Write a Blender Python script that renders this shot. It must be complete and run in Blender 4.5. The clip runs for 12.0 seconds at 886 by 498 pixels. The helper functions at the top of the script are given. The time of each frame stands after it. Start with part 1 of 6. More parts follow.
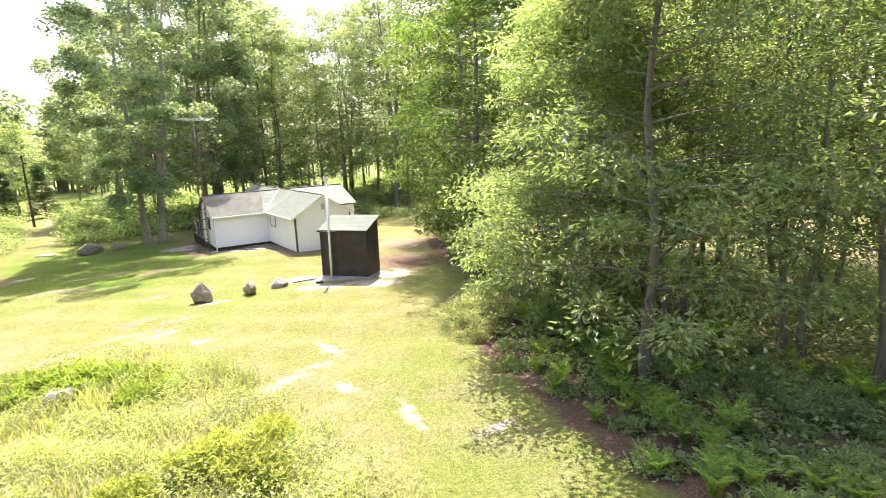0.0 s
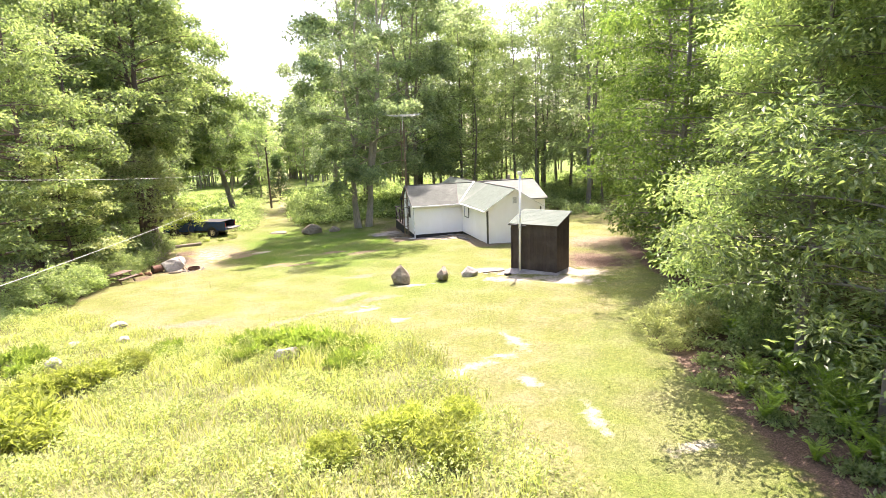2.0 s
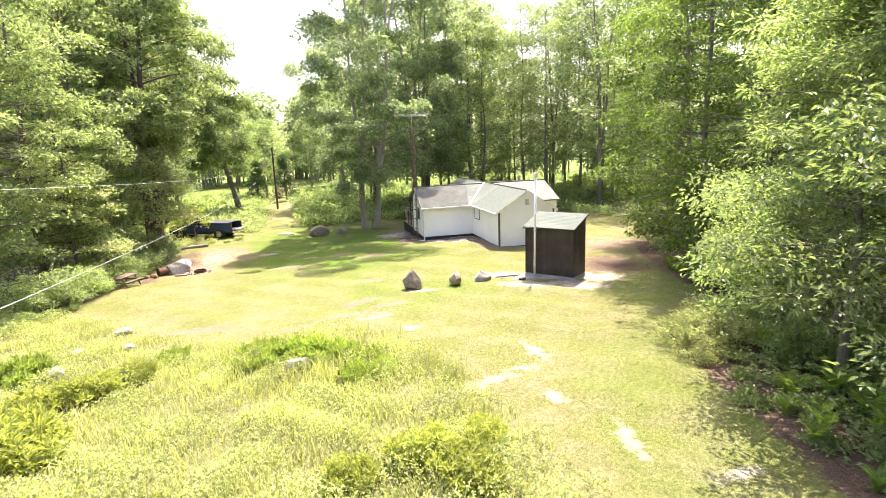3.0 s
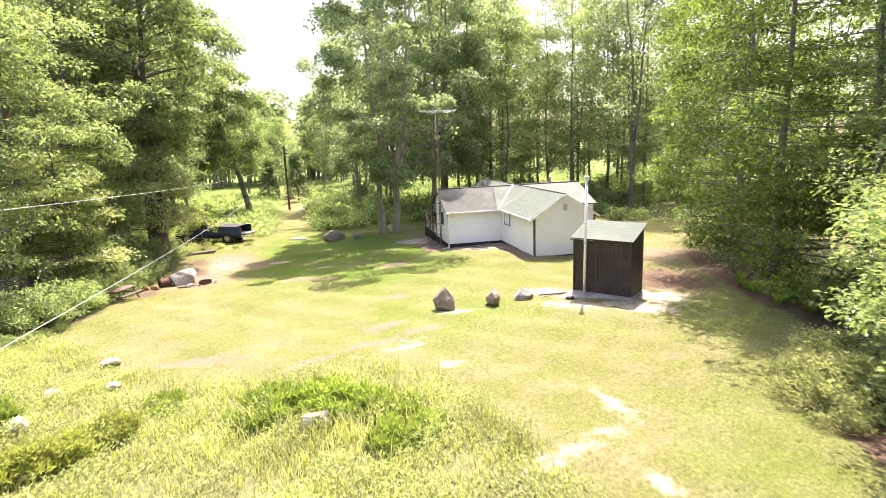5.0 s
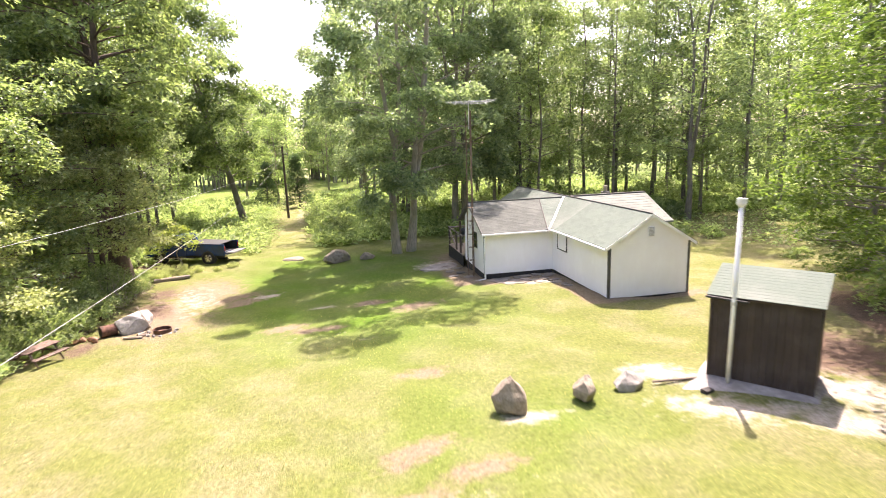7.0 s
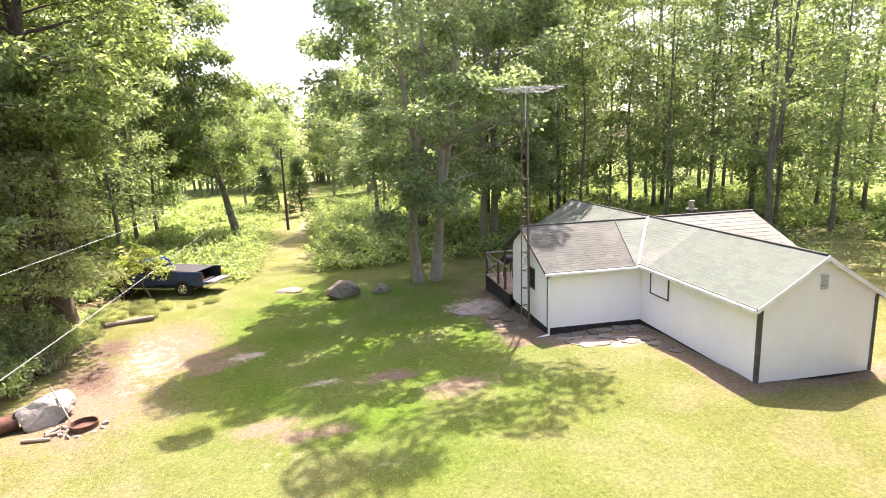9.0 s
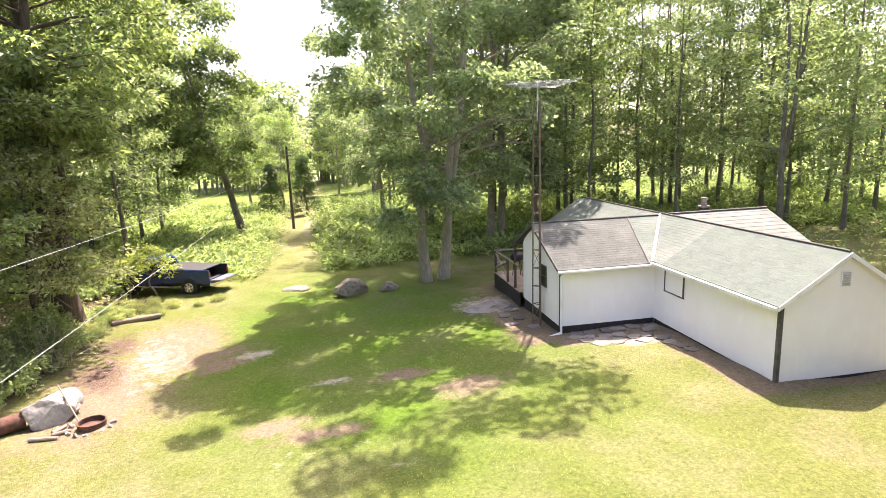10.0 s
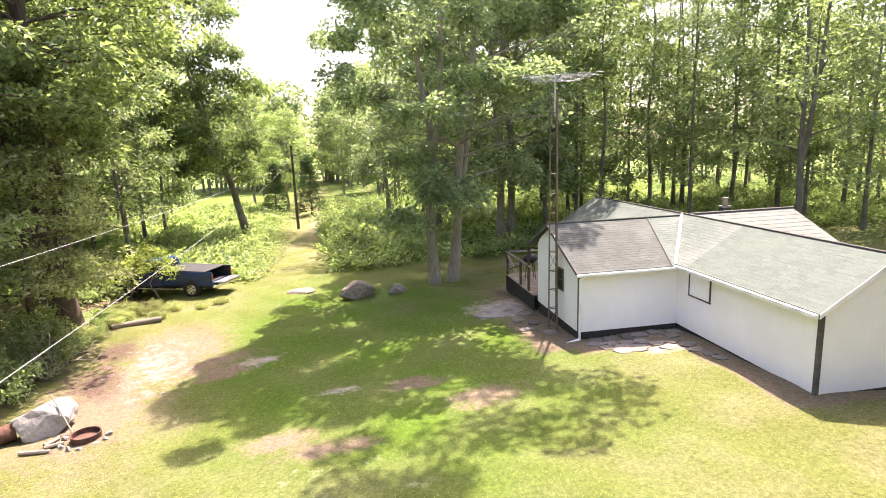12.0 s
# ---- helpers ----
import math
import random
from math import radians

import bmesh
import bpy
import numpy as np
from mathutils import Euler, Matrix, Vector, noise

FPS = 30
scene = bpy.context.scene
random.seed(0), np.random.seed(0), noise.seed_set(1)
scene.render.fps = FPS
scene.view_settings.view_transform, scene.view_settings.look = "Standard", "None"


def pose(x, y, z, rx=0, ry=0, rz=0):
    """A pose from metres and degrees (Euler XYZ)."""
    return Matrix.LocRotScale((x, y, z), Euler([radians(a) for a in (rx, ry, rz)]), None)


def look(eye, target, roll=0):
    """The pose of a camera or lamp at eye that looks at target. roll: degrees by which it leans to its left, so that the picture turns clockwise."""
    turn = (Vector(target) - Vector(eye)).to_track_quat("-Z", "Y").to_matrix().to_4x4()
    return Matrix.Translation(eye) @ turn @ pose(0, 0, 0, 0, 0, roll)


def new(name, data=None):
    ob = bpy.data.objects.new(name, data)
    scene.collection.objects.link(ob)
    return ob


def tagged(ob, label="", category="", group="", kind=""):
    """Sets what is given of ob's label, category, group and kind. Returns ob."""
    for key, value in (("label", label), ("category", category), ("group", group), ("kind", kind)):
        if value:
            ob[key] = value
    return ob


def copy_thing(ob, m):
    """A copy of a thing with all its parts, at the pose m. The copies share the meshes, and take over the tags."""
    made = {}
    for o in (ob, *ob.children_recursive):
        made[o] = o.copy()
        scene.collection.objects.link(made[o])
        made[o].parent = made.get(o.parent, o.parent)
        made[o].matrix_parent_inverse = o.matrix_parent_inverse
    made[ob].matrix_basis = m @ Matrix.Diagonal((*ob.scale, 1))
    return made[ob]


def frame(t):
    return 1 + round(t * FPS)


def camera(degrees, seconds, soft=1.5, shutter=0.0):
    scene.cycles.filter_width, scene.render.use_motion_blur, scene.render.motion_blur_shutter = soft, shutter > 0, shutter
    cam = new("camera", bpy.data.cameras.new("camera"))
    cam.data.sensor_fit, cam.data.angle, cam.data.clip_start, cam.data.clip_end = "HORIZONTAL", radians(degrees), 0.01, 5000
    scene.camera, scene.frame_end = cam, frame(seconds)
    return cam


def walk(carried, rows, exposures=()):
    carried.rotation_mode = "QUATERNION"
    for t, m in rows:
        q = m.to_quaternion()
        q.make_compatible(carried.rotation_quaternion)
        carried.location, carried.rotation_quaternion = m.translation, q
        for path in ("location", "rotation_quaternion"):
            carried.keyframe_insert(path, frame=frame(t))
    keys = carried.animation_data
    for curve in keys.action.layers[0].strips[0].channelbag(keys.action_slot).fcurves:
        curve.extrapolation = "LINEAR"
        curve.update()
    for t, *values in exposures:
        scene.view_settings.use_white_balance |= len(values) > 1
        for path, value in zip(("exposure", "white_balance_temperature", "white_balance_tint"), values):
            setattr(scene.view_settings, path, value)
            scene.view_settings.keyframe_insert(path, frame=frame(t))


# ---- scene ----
cam = camera(76.6, 12.0, soft=0.8, shutter=0.5)
METRES, EYE, TILT, LEAN, TURN = 23.05, 5.9, 2.27, 0.58, -34.2
ROWS = [
    (0.0, 0.0, 0.0, 0.0, -0.37, -12.87, 1.61),
    (0.5, -0.002, 0.0022, 0.0006, 3.89, -12.91, 1.8),
    (1.0, -0.004, 0.0028, 0.0001, 13.64, -12.85, 1.97),
    (1.5, -0.0058, 0.0016, 0.0001, 17.99, -12.79, 2.06),
    (2.0, -0.0077, -0.0022, 0.0002, 18.8, -12.79, 2.06),
    (2.5, -0.0178, 0.0042, 0.0014, 19.08, -12.81, 2.09),
    (3.0, -0.0339, 0.0229, 0.002, 19.27, -12.8, 2.07),
    (5.0, -0.1255, 0.1483, -0.0025, 20.37, -12.88, 2.11),
    (5.5, -0.1623, 0.2073, -0.0028, 20.47, -12.9, 2.08),
    (6.0, -0.2054, 0.2803, -0.0043, 20.55, -12.9, 2.03),
    (6.5, -0.2554, 0.3704, -0.0073, 20.7, -12.93, 2.04),
    (7.0, -0.3148, 0.4752, -0.0123, 20.99, -12.93, 2.04),
    (9.0, -0.5021, 0.7785, -0.0205, 21.57, -12.82, 2.07),
    (9.5, -0.5095, 0.7798, -0.0238, 21.74, -12.82, 2.1),
    (10.0, -0.5166, 0.7845, -0.0268, 21.93, -12.83, 2.13),
    (10.5, -0.5237, 0.7933, -0.0293, 22.05, -12.82, 2.15),
    (11.0, -0.5301, 0.8031, -0.0313, 22.13, -12.81, 2.17),
    (11.5, -0.5371, 0.8113, -0.0329, 22.23, -12.79, 2.18),
    (12.0, -0.5437, 0.817, -0.0331, 22.34, -12.79, 2.16),
]
EXPOSURES = [(0.0, 2.46, 6950, 22), (7.2, 2.36, 7000, 27), (8.8, 2.45, 7000, 28), (12.0, 2.45, 7000, 28)]
walk(cam, [(t, pose(0, 0, EYE, TILT, LEAN, TURN) @ pose(METRES * x, METRES * y, METRES * z, 90 + pitch, roll, yaw)) for t, x, y, z, yaw, pitch, roll in ROWS], EXPOSURES)

# ---- light: clear summer noon, the sun high beyond the cabin ----
SUN_ELEVATION, SUN_X, SUN_Y = 61.5, 0.51, 0.86
world = bpy.data.worlds.new("sky")
scene.world = world
world.use_nodes = True
wn = world.node_tree
sky = wn.nodes.new("ShaderNodeTexSky")
sky.sky_type, sky.sun_disc = "NISHITA", False
sky.sun_elevation, sky.sun_rotation = radians(SUN_ELEVATION), math.atan2(SUN_X, SUN_Y)
sky.air_density, sky.dust_density, sky.ozone_density = 1.0, 3.5, 0.6
wn.links.new(sky.outputs[0], wn.nodes["Background"].inputs[0])
wn.nodes["Background"].inputs[1].default_value = 0.125
sun = new("sun", bpy.data.lights.new("sun", "SUN"))
sun.data.energy, sun.data.angle, sun.data.color = 3.6, radians(0.5), (1.0, 0.955, 0.88)
ce = math.cos(radians(SUN_ELEVATION))
sun.matrix_world = look((40 * SUN_X * ce, 40 * SUN_Y * ce, 40 * math.sin(radians(SUN_ELEVATION))), (0, 0, 0))


# ---- materials ----
def ramp_between(nt, fac, a, b, lo=0.3, hi=0.7):
    r = nt.nodes.new("ShaderNodeValToRGB")
    r.color_ramp.elements[0].position, r.color_ramp.elements[1].position = lo, hi
    r.color_ramp.elements[0].color, r.color_ramp.elements[1].color = (*a, 1), (*b, 1)
    nt.links.new(fac, r.inputs[0])
    return r.outputs[0]


def noise_node(nt, scale, detail=4.0, rough=0.6, stretch=None):
    tc = nt.nodes.new("ShaderNodeTexCoord")
    n = nt.nodes.new("ShaderNodeTexNoise")
    n.inputs["Scale"].default_value, n.inputs["Detail"].default_value, n.inputs["Roughness"].default_value = scale, detail, rough
    source = tc.outputs["Object"]
    if stretch:
        mp = nt.nodes.new("ShaderNodeMapping")
        mp.inputs["Scale"].default_value = stretch
        nt.links.new(source, mp.inputs[0])
        source = mp.outputs[0]
    nt.links.new(source, n.inputs["Vector"])
    return n.outputs[0]


def mix_color(nt, fac, a, b, kind="MIX"):
    m = nt.nodes.new("ShaderNodeMix")
    m.data_type, m.blend_type = "RGBA", kind
    for socket, value in ((m.inputs[0], fac), (m.inputs[6], a), (m.inputs[7], b)):
        if isinstance(value, (int, float)):
            socket.default_value = value
        elif isinstance(value, tuple):
            socket.default_value = (*value, 1)
        else:
            nt.links.new(value, socket)
    return m.outputs[2]


def random_value(nt, island=False):
    if island:
        return nt.nodes.new("ShaderNodeNewGeometry").outputs["Random Per Island"]
    return nt.nodes.new("ShaderNodeObjectInfo").outputs["Random"]


def surface(name, a, b, scale=6.0, rough=0.7, metal=0.0, bump=0.2, bump_scale=30.0, stain=None, stain_scale=1.2, stretch=None, vary=0.0, island=False, spec=0.4):
    """A worn surface: two colours in a fine noise, an optional broad stain, relief, and a spread from piece to piece."""
    m = bpy.data.materials.new(name)
    m.use_nodes = True
    nt = m.node_tree
    p = nt.nodes["Principled BSDF"]
    p.inputs["Roughness"].default_value, p.inputs["Metallic"].default_value = rough, metal
    p.inputs["Specular IOR Level"].default_value = spec
    c = ramp_between(nt, noise_node(nt, scale, 5, 0.65, stretch), a, b)
    if stain:
        f = ramp_between(nt, noise_node(nt, stain_scale, 5, 0.6), (0, 0, 0), (1, 1, 1), 0.45, 0.7)
        c = mix_color(nt, f, c, stain)
    if vary:
        h = nt.nodes.new("ShaderNodeHueSaturation")
        r = nt.nodes.new("ShaderNodeMapRange")
        r.inputs[3].default_value, r.inputs[4].default_value = 1 - vary, 1 + vary
        nt.links.new(random_value(nt, island), r.inputs[0])
        nt.links.new(r.outputs[0], h.inputs["Value"])
        nt.links.new(c, h.inputs["Color"])
        c = h.outputs[0]
    nt.links.new(c, p.inputs["Base Color"])
    if bump:
        bn = nt.nodes.new("ShaderNodeBump")
        bn.inputs["Strength"].default_value, bn.inputs["Distance"].default_value = bump, 0.02
        nt.links.new(noise_node(nt, bump_scale, 5, 0.6, stretch), bn.inputs["Height"])
        nt.links.new(bn.outputs[0], p.inputs["Normal"])
    return m


def leaf_material(name, dark, light, glow, gloss=0.45, through_share=0.5, tree_spread=0.25):
    """Leaves: a colour for each leaf, light passing through the blade."""
    m = bpy.data.materials.new(name)
    m.use_nodes = True
    nt = m.node_tree
    p = nt.nodes["Principled BSDF"]
    p.inputs["Roughness"].default_value = gloss
    p.inputs["Specular IOR Level"].default_value = 0.35
    c = mix_color(nt, random_value(nt, True), dark, light)
    patch = ramp_between(nt, noise_node(nt, 0.5, 2), (0.75, 0.75, 0.75), (1.25, 1.25, 1.25))
    c = mix_color(nt, 1.0, c, patch, "MULTIPLY")
    h = nt.nodes.new("ShaderNodeHueSaturation")
    r = nt.nodes.new("ShaderNodeMapRange")
    r.inputs[3].default_value, r.inputs[4].default_value = 1 - tree_spread, 1 + tree_spread
    nt.links.new(random_value(nt), r.inputs[0])
    nt.links.new(r.outputs[0], h.inputs["Value"])
    nt.links.new(c, h.inputs["Color"])
    nt.links.new(h.outputs[0], p.inputs["Base Color"])
    t = nt.nodes.new("ShaderNodeBsdfTranslucent")
    nt.links.new(mix_color(nt, 1.0, h.outputs[0], glow, "MULTIPLY"), t.inputs[0])
    mx = nt.nodes.new("ShaderNodeMixShader")
    mx.inputs[0].default_value = through_share
    nt.links.new(p.outputs[0], mx.inputs[1])
    nt.links.new(t.outputs[0], mx.inputs[2])
    nt.links.new(mx.outputs[0], nt.nodes["Material Output"].inputs[0])
    return m


LEAF = leaf_material("leaf_broad", (0.095, 0.138, 0.068), (0.205, 0.252, 0.125), (1.75, 1.9, 0.95))
LEAF_FRONT = leaf_material("leaf_edge", (0.125, 0.18, 0.092), (0.285, 0.34, 0.17), (1.7, 1.85, 0.9), 0.4, 0.42)
LEAF_WEST = leaf_material("leaf_west", (0.095, 0.132, 0.066), (0.225, 0.268, 0.132), (1.65, 1.78, 0.95), 0.4, 0.5)
LEAF_FAR = leaf_material("leaf_woods", (0.135, 0.18, 0.098), (0.275, 0.325, 0.18), (1.5, 1.62, 0.95), 0.42, 0.5, 0.3)
LEAF_CROWN = leaf_material("leaf_crown", (0.135, 0.18, 0.108), (0.315, 0.365, 0.22), (1.5, 1.65, 1.0), 0.38, 0.52, 0.15)
LEAF_YELLOW = leaf_material("leaf_young", (0.13, 0.175, 0.05), (0.26, 0.31, 0.10), (1.75, 1.8, 0.85))
LEAF_PALE = leaf_material("leaf_pale", (0.19, 0.225, 0.11), (0.4, 0.43, 0.23), (1.5, 1.55, 0.9))
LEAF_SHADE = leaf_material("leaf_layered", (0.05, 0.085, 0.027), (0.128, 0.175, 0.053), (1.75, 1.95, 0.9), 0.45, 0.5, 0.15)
LEAF_SHRUB = leaf_material("leaf_shrub", (0.128, 0.18, 0.082), (0.29, 0.345, 0.182), (1.65, 1.75, 0.92))
NEEDLE = leaf_material("needle", (0.06, 0.10, 0.05), (0.12, 0.17, 0.085), (1.5, 1.7, 0.9), 0.5, 0.3)
FERN = leaf_material("fern_frond", (0.17, 0.265, 0.06), (0.31, 0.425, 0.11), (1.6, 1.7, 0.8))
BLADE = leaf_material("grass_blade", (0.21, 0.25, 0.075), (0.44, 0.45, 0.2), (1.5, 1.5, 0.8), 0.55, 0.42)
GOLD = leaf_material("goldenrod_leaf", (0.16, 0.2, 0.05), (0.34, 0.38, 0.125), (1.6, 1.6, 0.8), 0.5, 0.5)
WEED = leaf_material("weed_leaf", (0.11, 0.15, 0.05), (0.36, 0.405, 0.165), (1.6, 1.6, 0.85), 0.5, 0.42)
CLUMP = leaf_material("clump_leaf", (0.14, 0.21, 0.05), (0.28, 0.35, 0.1), (1.6, 1.7, 0.8))
BLADE_SHORT = leaf_material("lawn_blade", (0.115, 0.135, 0.04), (0.26, 0.255, 0.105), (1.6, 1.55, 0.85), 0.6, 0.4)
BARK = surface("bark", (0.075, 0.064, 0.052), (0.2, 0.175, 0.145), 5, 0.95, 0, 0.9, 14, (0.2, 0.2, 0.165), 1.0, (3, 3, 0.5), 0.2)
BARK_GREY = surface("bark_grey", (0.17, 0.145, 0.11), (0.36, 0.315, 0.25), 5, 0.95, 0, 0.9, 14, (0.17, 0.18, 0.13), 1.0, (3, 3, 0.5), 0.2)
BARK_RED = surface("bark_red", (0.07, 0.05, 0.04), (0.17, 0.12, 0.095), 5, 0.95, 0, 0.9, 14, (0.1, 0.08, 0.07), 1.0, (3, 3, 0.4), 0.1)
WHITE_SIDING = surface("white_siding", (0.86, 0.835, 0.815), (0.9, 0.88, 0.865), 4, 0.6, 0, 0.08, 20, (0.84, 0.81, 0.785), 0.7, (1, 1, 0.25))
WHITE_TRIM = surface("white_trim", (0.8, 0.79, 0.76), (0.86, 0.85, 0.83), 8, 0.45, 0, 0.05, 20, (0.62, 0.6, 0.56), 2.0)
LOUVRE = surface("louvre_grey", (0.42, 0.4, 0.38), (0.55, 0.53, 0.51), 8, 0.6, 0, 0.1)
DARK_TRIM = surface("dark_trim", (0.05, 0.047, 0.042), (0.1, 0.095, 0.085), 10, 0.8, 0, 0.2, 30, (0.13, 0.12, 0.1), 3)
SKIRT = surface("dark_skirting", (0.02, 0.018, 0.016), (0.05, 0.045, 0.04), 8, 0.9, 0, 0.3)
SHINGLE_GREEN = surface("shingle_green", (0.07, 0.094, 0.075), (0.108, 0.134, 0.11), 20, 0.9, 0, 0.3, 90, (0.13, 0.147, 0.127), 0.6, None, 0.06, True)
SHINGLE_BROWN = surface("shingle_brown", (0.046, 0.052, 0.044), (0.08, 0.088, 0.076), 20, 0.9, 0, 0.3, 90, (0.098, 0.106, 0.092), 0.8, None, 0.12, True)
ROOF_BASE = surface("roof_felt", (0.075, 0.088, 0.075), (0.11, 0.125, 0.11), 20, 0.95, 0, 0.2)
RIDGE_DARK = surface("ridge_dark", (0.06, 0.055, 0.05), (0.12, 0.11, 0.1), 15, 0.9, 0, 0.3)
PALE_METAL = surface("pale_metal_roof", (0.1, 0.114, 0.094), (0.138, 0.152, 0.13), 6, 0.8, 0.0, 0.1, 20, (0.09, 0.098, 0.084), 0.9)
ALUMINIUM = surface("aluminium", (0.3, 0.31, 0.3), (0.42, 0.43, 0.42), 9, 0.6, 0.3, 0.05)
GALVANISED = surface("galvanised", (0.5, 0.51, 0.5), (0.68, 0.69, 0.68), 9, 0.45, 0.5, 0.08, 20, (0.42, 0.4, 0.36), 3)
WHITE_PIPE = surface("white_pipe", (0.72, 0.71, 0.68), (0.82, 0.81, 0.79), 6, 0.4, 0, 0.05, 20, (0.6, 0.58, 0.52), 2.5, (1, 1, 0.3))
BROWN_WALL = surface("dark_brown_boards", (0.026, 0.017, 0.013), (0.05, 0.034, 0.027), 7, 0.7, 0, 0.3, 25, (0.06, 0.045, 0.038), 1.5, (4, 4, 0.4), 0.15)
CONCRETE = surface("concrete", (0.2, 0.18, 0.165), (0.32, 0.295, 0.27), 9, 0.9, 0, 0.4, 40, (0.15, 0.13, 0.115), 1.6)
ROCK = surface("rock", (0.12, 0.095, 0.068), (0.36, 0.31, 0.245), 5.0, 0.95, 0, 1.0, 14, (0.21, 0.165, 0.115), 2.4)
FLAG = surface("flagstone_grey", (0.13, 0.11, 0.09), (0.25, 0.22, 0.185), 5, 0.9, 0, 0.6, 20, (0.09, 0.075, 0.06), 3.0, None, 0.3)
PALE_ROCK = surface("pale_rock", (0.17, 0.155, 0.138), (0.37, 0.35, 0.32), 4, 0.95, 0, 1.0, 9, (0.2, 0.175, 0.15), 2.2, None, 0.2)
RUST = surface("rust", (0.075, 0.035, 0.025), (0.18, 0.088, 0.058), 9, 0.85, 0.2, 0.4, 40, (0.045, 0.03, 0.025), 3)
TOWER_RUST = surface("tower_steel", (0.12, 0.08, 0.05), (0.24, 0.18, 0.13), 6, 0.8, 0.2, 0.2, 40, (0.16, 0.09, 0.06), 1.2)
BLEACHED = surface("bleached_wood", (0.3, 0.26, 0.2), (0.46, 0.41, 0.34), 6, 0.85, 0, 0.3, 20, (0.22, 0.19, 0.15), 1.6)
OLD_WOOD = surface("old_wood", (0.16, 0.12, 0.09), (0.32, 0.26, 0.2), 6, 0.85, 0, 0.4, 20, (0.22, 0.2, 0.17), 1.6, (1, 1, 6), 0.15)
TABLE_WOOD = surface("table_wood", (0.085, 0.052, 0.04), (0.18, 0.12, 0.095), 6, 0.85, 0, 0.3, 20, (0.075, 0.055, 0.045), 2, (1, 1, 5), 0.2)
RED_WOOD = surface("red_brown_wood", (0.2, 0.09, 0.055), (0.34, 0.18, 0.11), 6, 0.8, 0, 0.3, 20, (0.16, 0.1, 0.07), 2, (1, 1, 5), 0.15)
POLE_WOOD = surface("pole_wood", (0.06, 0.045, 0.035), (0.13, 0.1, 0.08), 6, 0.9, 0, 0.4, 20, None, 1, (3, 3, 0.3))
CABLE = surface("cable", (0.3, 0.3, 0.29), (0.4, 0.4, 0.39), 5, 0.6, 0.1, 0)
SHINGLE_PIECE = surface("shingle_piece", (0.07, 0.094, 0.075), (0.108, 0.134, 0.11), 20, 0.9, 0, 0.3, 90, (0.13, 0.147, 0.127), 0.6, None, 0.09)
TRUCK_BLUE = surface("truck_paint", (0.013, 0.042, 0.15), (0.021, 0.058, 0.19), 3, 0.25, 0.3, 0.02, 20, (0.04, 0.048, 0.072), 1.2, None, 0, False, 0.6)
GATE_GREY = surface("gate_grey", (0.1, 0.1, 0.1), (0.17, 0.17, 0.165), 8, 0.6, 0.2, 0.1, 30, (0.07, 0.07, 0.07), 3)
TRUCK_BLACK = surface("black_plastic", (0.012, 0.012, 0.013), (0.03, 0.03, 0.03), 20, 0.6, 0, 0.1)
TYRE = surface("rubber", (0.012, 0.012, 0.012), (0.035, 0.033, 0.03), 12, 0.9, 0, 0.3)
CHROME = surface("chrome", (0.6, 0.6, 0.6), (0.72, 0.72, 0.72), 10, 0.2, 0.9, 0.02)
RED_LENS = surface("red_lens", (0.22, 0.02, 0.015), (0.34, 0.04, 0.03), 20, 0.2, 0, 0)
DARK_GLASS = surface("tinted_glass", (0.01, 0.012, 0.014), (0.02, 0.022, 0.025), 4, 0.05, 0, 0, spec=0.8)


# ---- small helpers for building ----
def mesh_of(name, verts, faces, material, smooth=False):
    """A mesh from arrays; the faces all have the same number of corners."""
    verts, faces = np.asarray(verts, dtype=np.float32), np.asarray(faces, dtype=np.int32)
    me = bpy.data.meshes.new(name)
    n, k = faces.shape
    me.vertices.add(len(verts))
    me.vertices.foreach_set("co", verts.ravel())
    me.loops.add(n * k)
    me.loops.foreach_set("vertex_index", faces.ravel())
    me.polygons.add(n)
    me.polygons.foreach_set("loop_start", np.arange(0, n * k, k, dtype=np.int32))
    me.polygons.foreach_set("use_smooth", np.full(n, smooth))
    me.update(calc_edges=True)
    me.materials.append(material)
    return me


def part(name, shape, material, parent=None, label="", smooth=False):
    """Links a bmesh or a mesh as one object, under a thing or a part."""
    if isinstance(shape, bmesh.types.BMesh):
        me = bpy.data.meshes.new(name)
        bmesh.ops.recalc_face_normals(shape, faces=shape.faces)
        shape.to_mesh(me)
        shape.free()
        me.materials.append(material)
        me.polygons.foreach_set("use_smooth", np.full(len(me.polygons), smooth))
    else:
        me = shape
    ob = new(name, me)
    ob.parent = parent
    if label:
        tagged(ob, label)
    return ob


def thing(name, m, label, category, group="", kind=""):
    ob = new(name)
    ob.empty_display_size = 0.2
    ob.matrix_world = m
    return tagged(ob, label, category, group, kind)


def box(bm, size, m=None, bevel=0.0):
    g = bmesh.ops.create_cube(bm, size=1, matrix=(m or Matrix()) @ Matrix.Diagonal((*size, 1)))
    if bevel:
        edges = {e for v in g["verts"] for e in v.link_edges}
        bmesh.ops.bevel(bm, geom=list(edges), offset=bevel, segments=2, affect="EDGES", profile=0.6)
    return bm


def boxed(size, m=None, bevel=0.0):
    return box(bmesh.new(), size, m, bevel)


def rod(bm, a, b, r0, r1=None, sides=8):
    a, b = Vector(a), Vector(b)
    d = b - a
    m = Matrix.Translation((a + b) / 2) @ d.to_track_quat("Z", "Y").to_matrix().to_4x4()
    bmesh.ops.create_cone(bm, cap_ends=True, segments=sides, radius1=r0, radius2=r0 if r1 is None else r1, depth=d.length, matrix=m)
    return bm


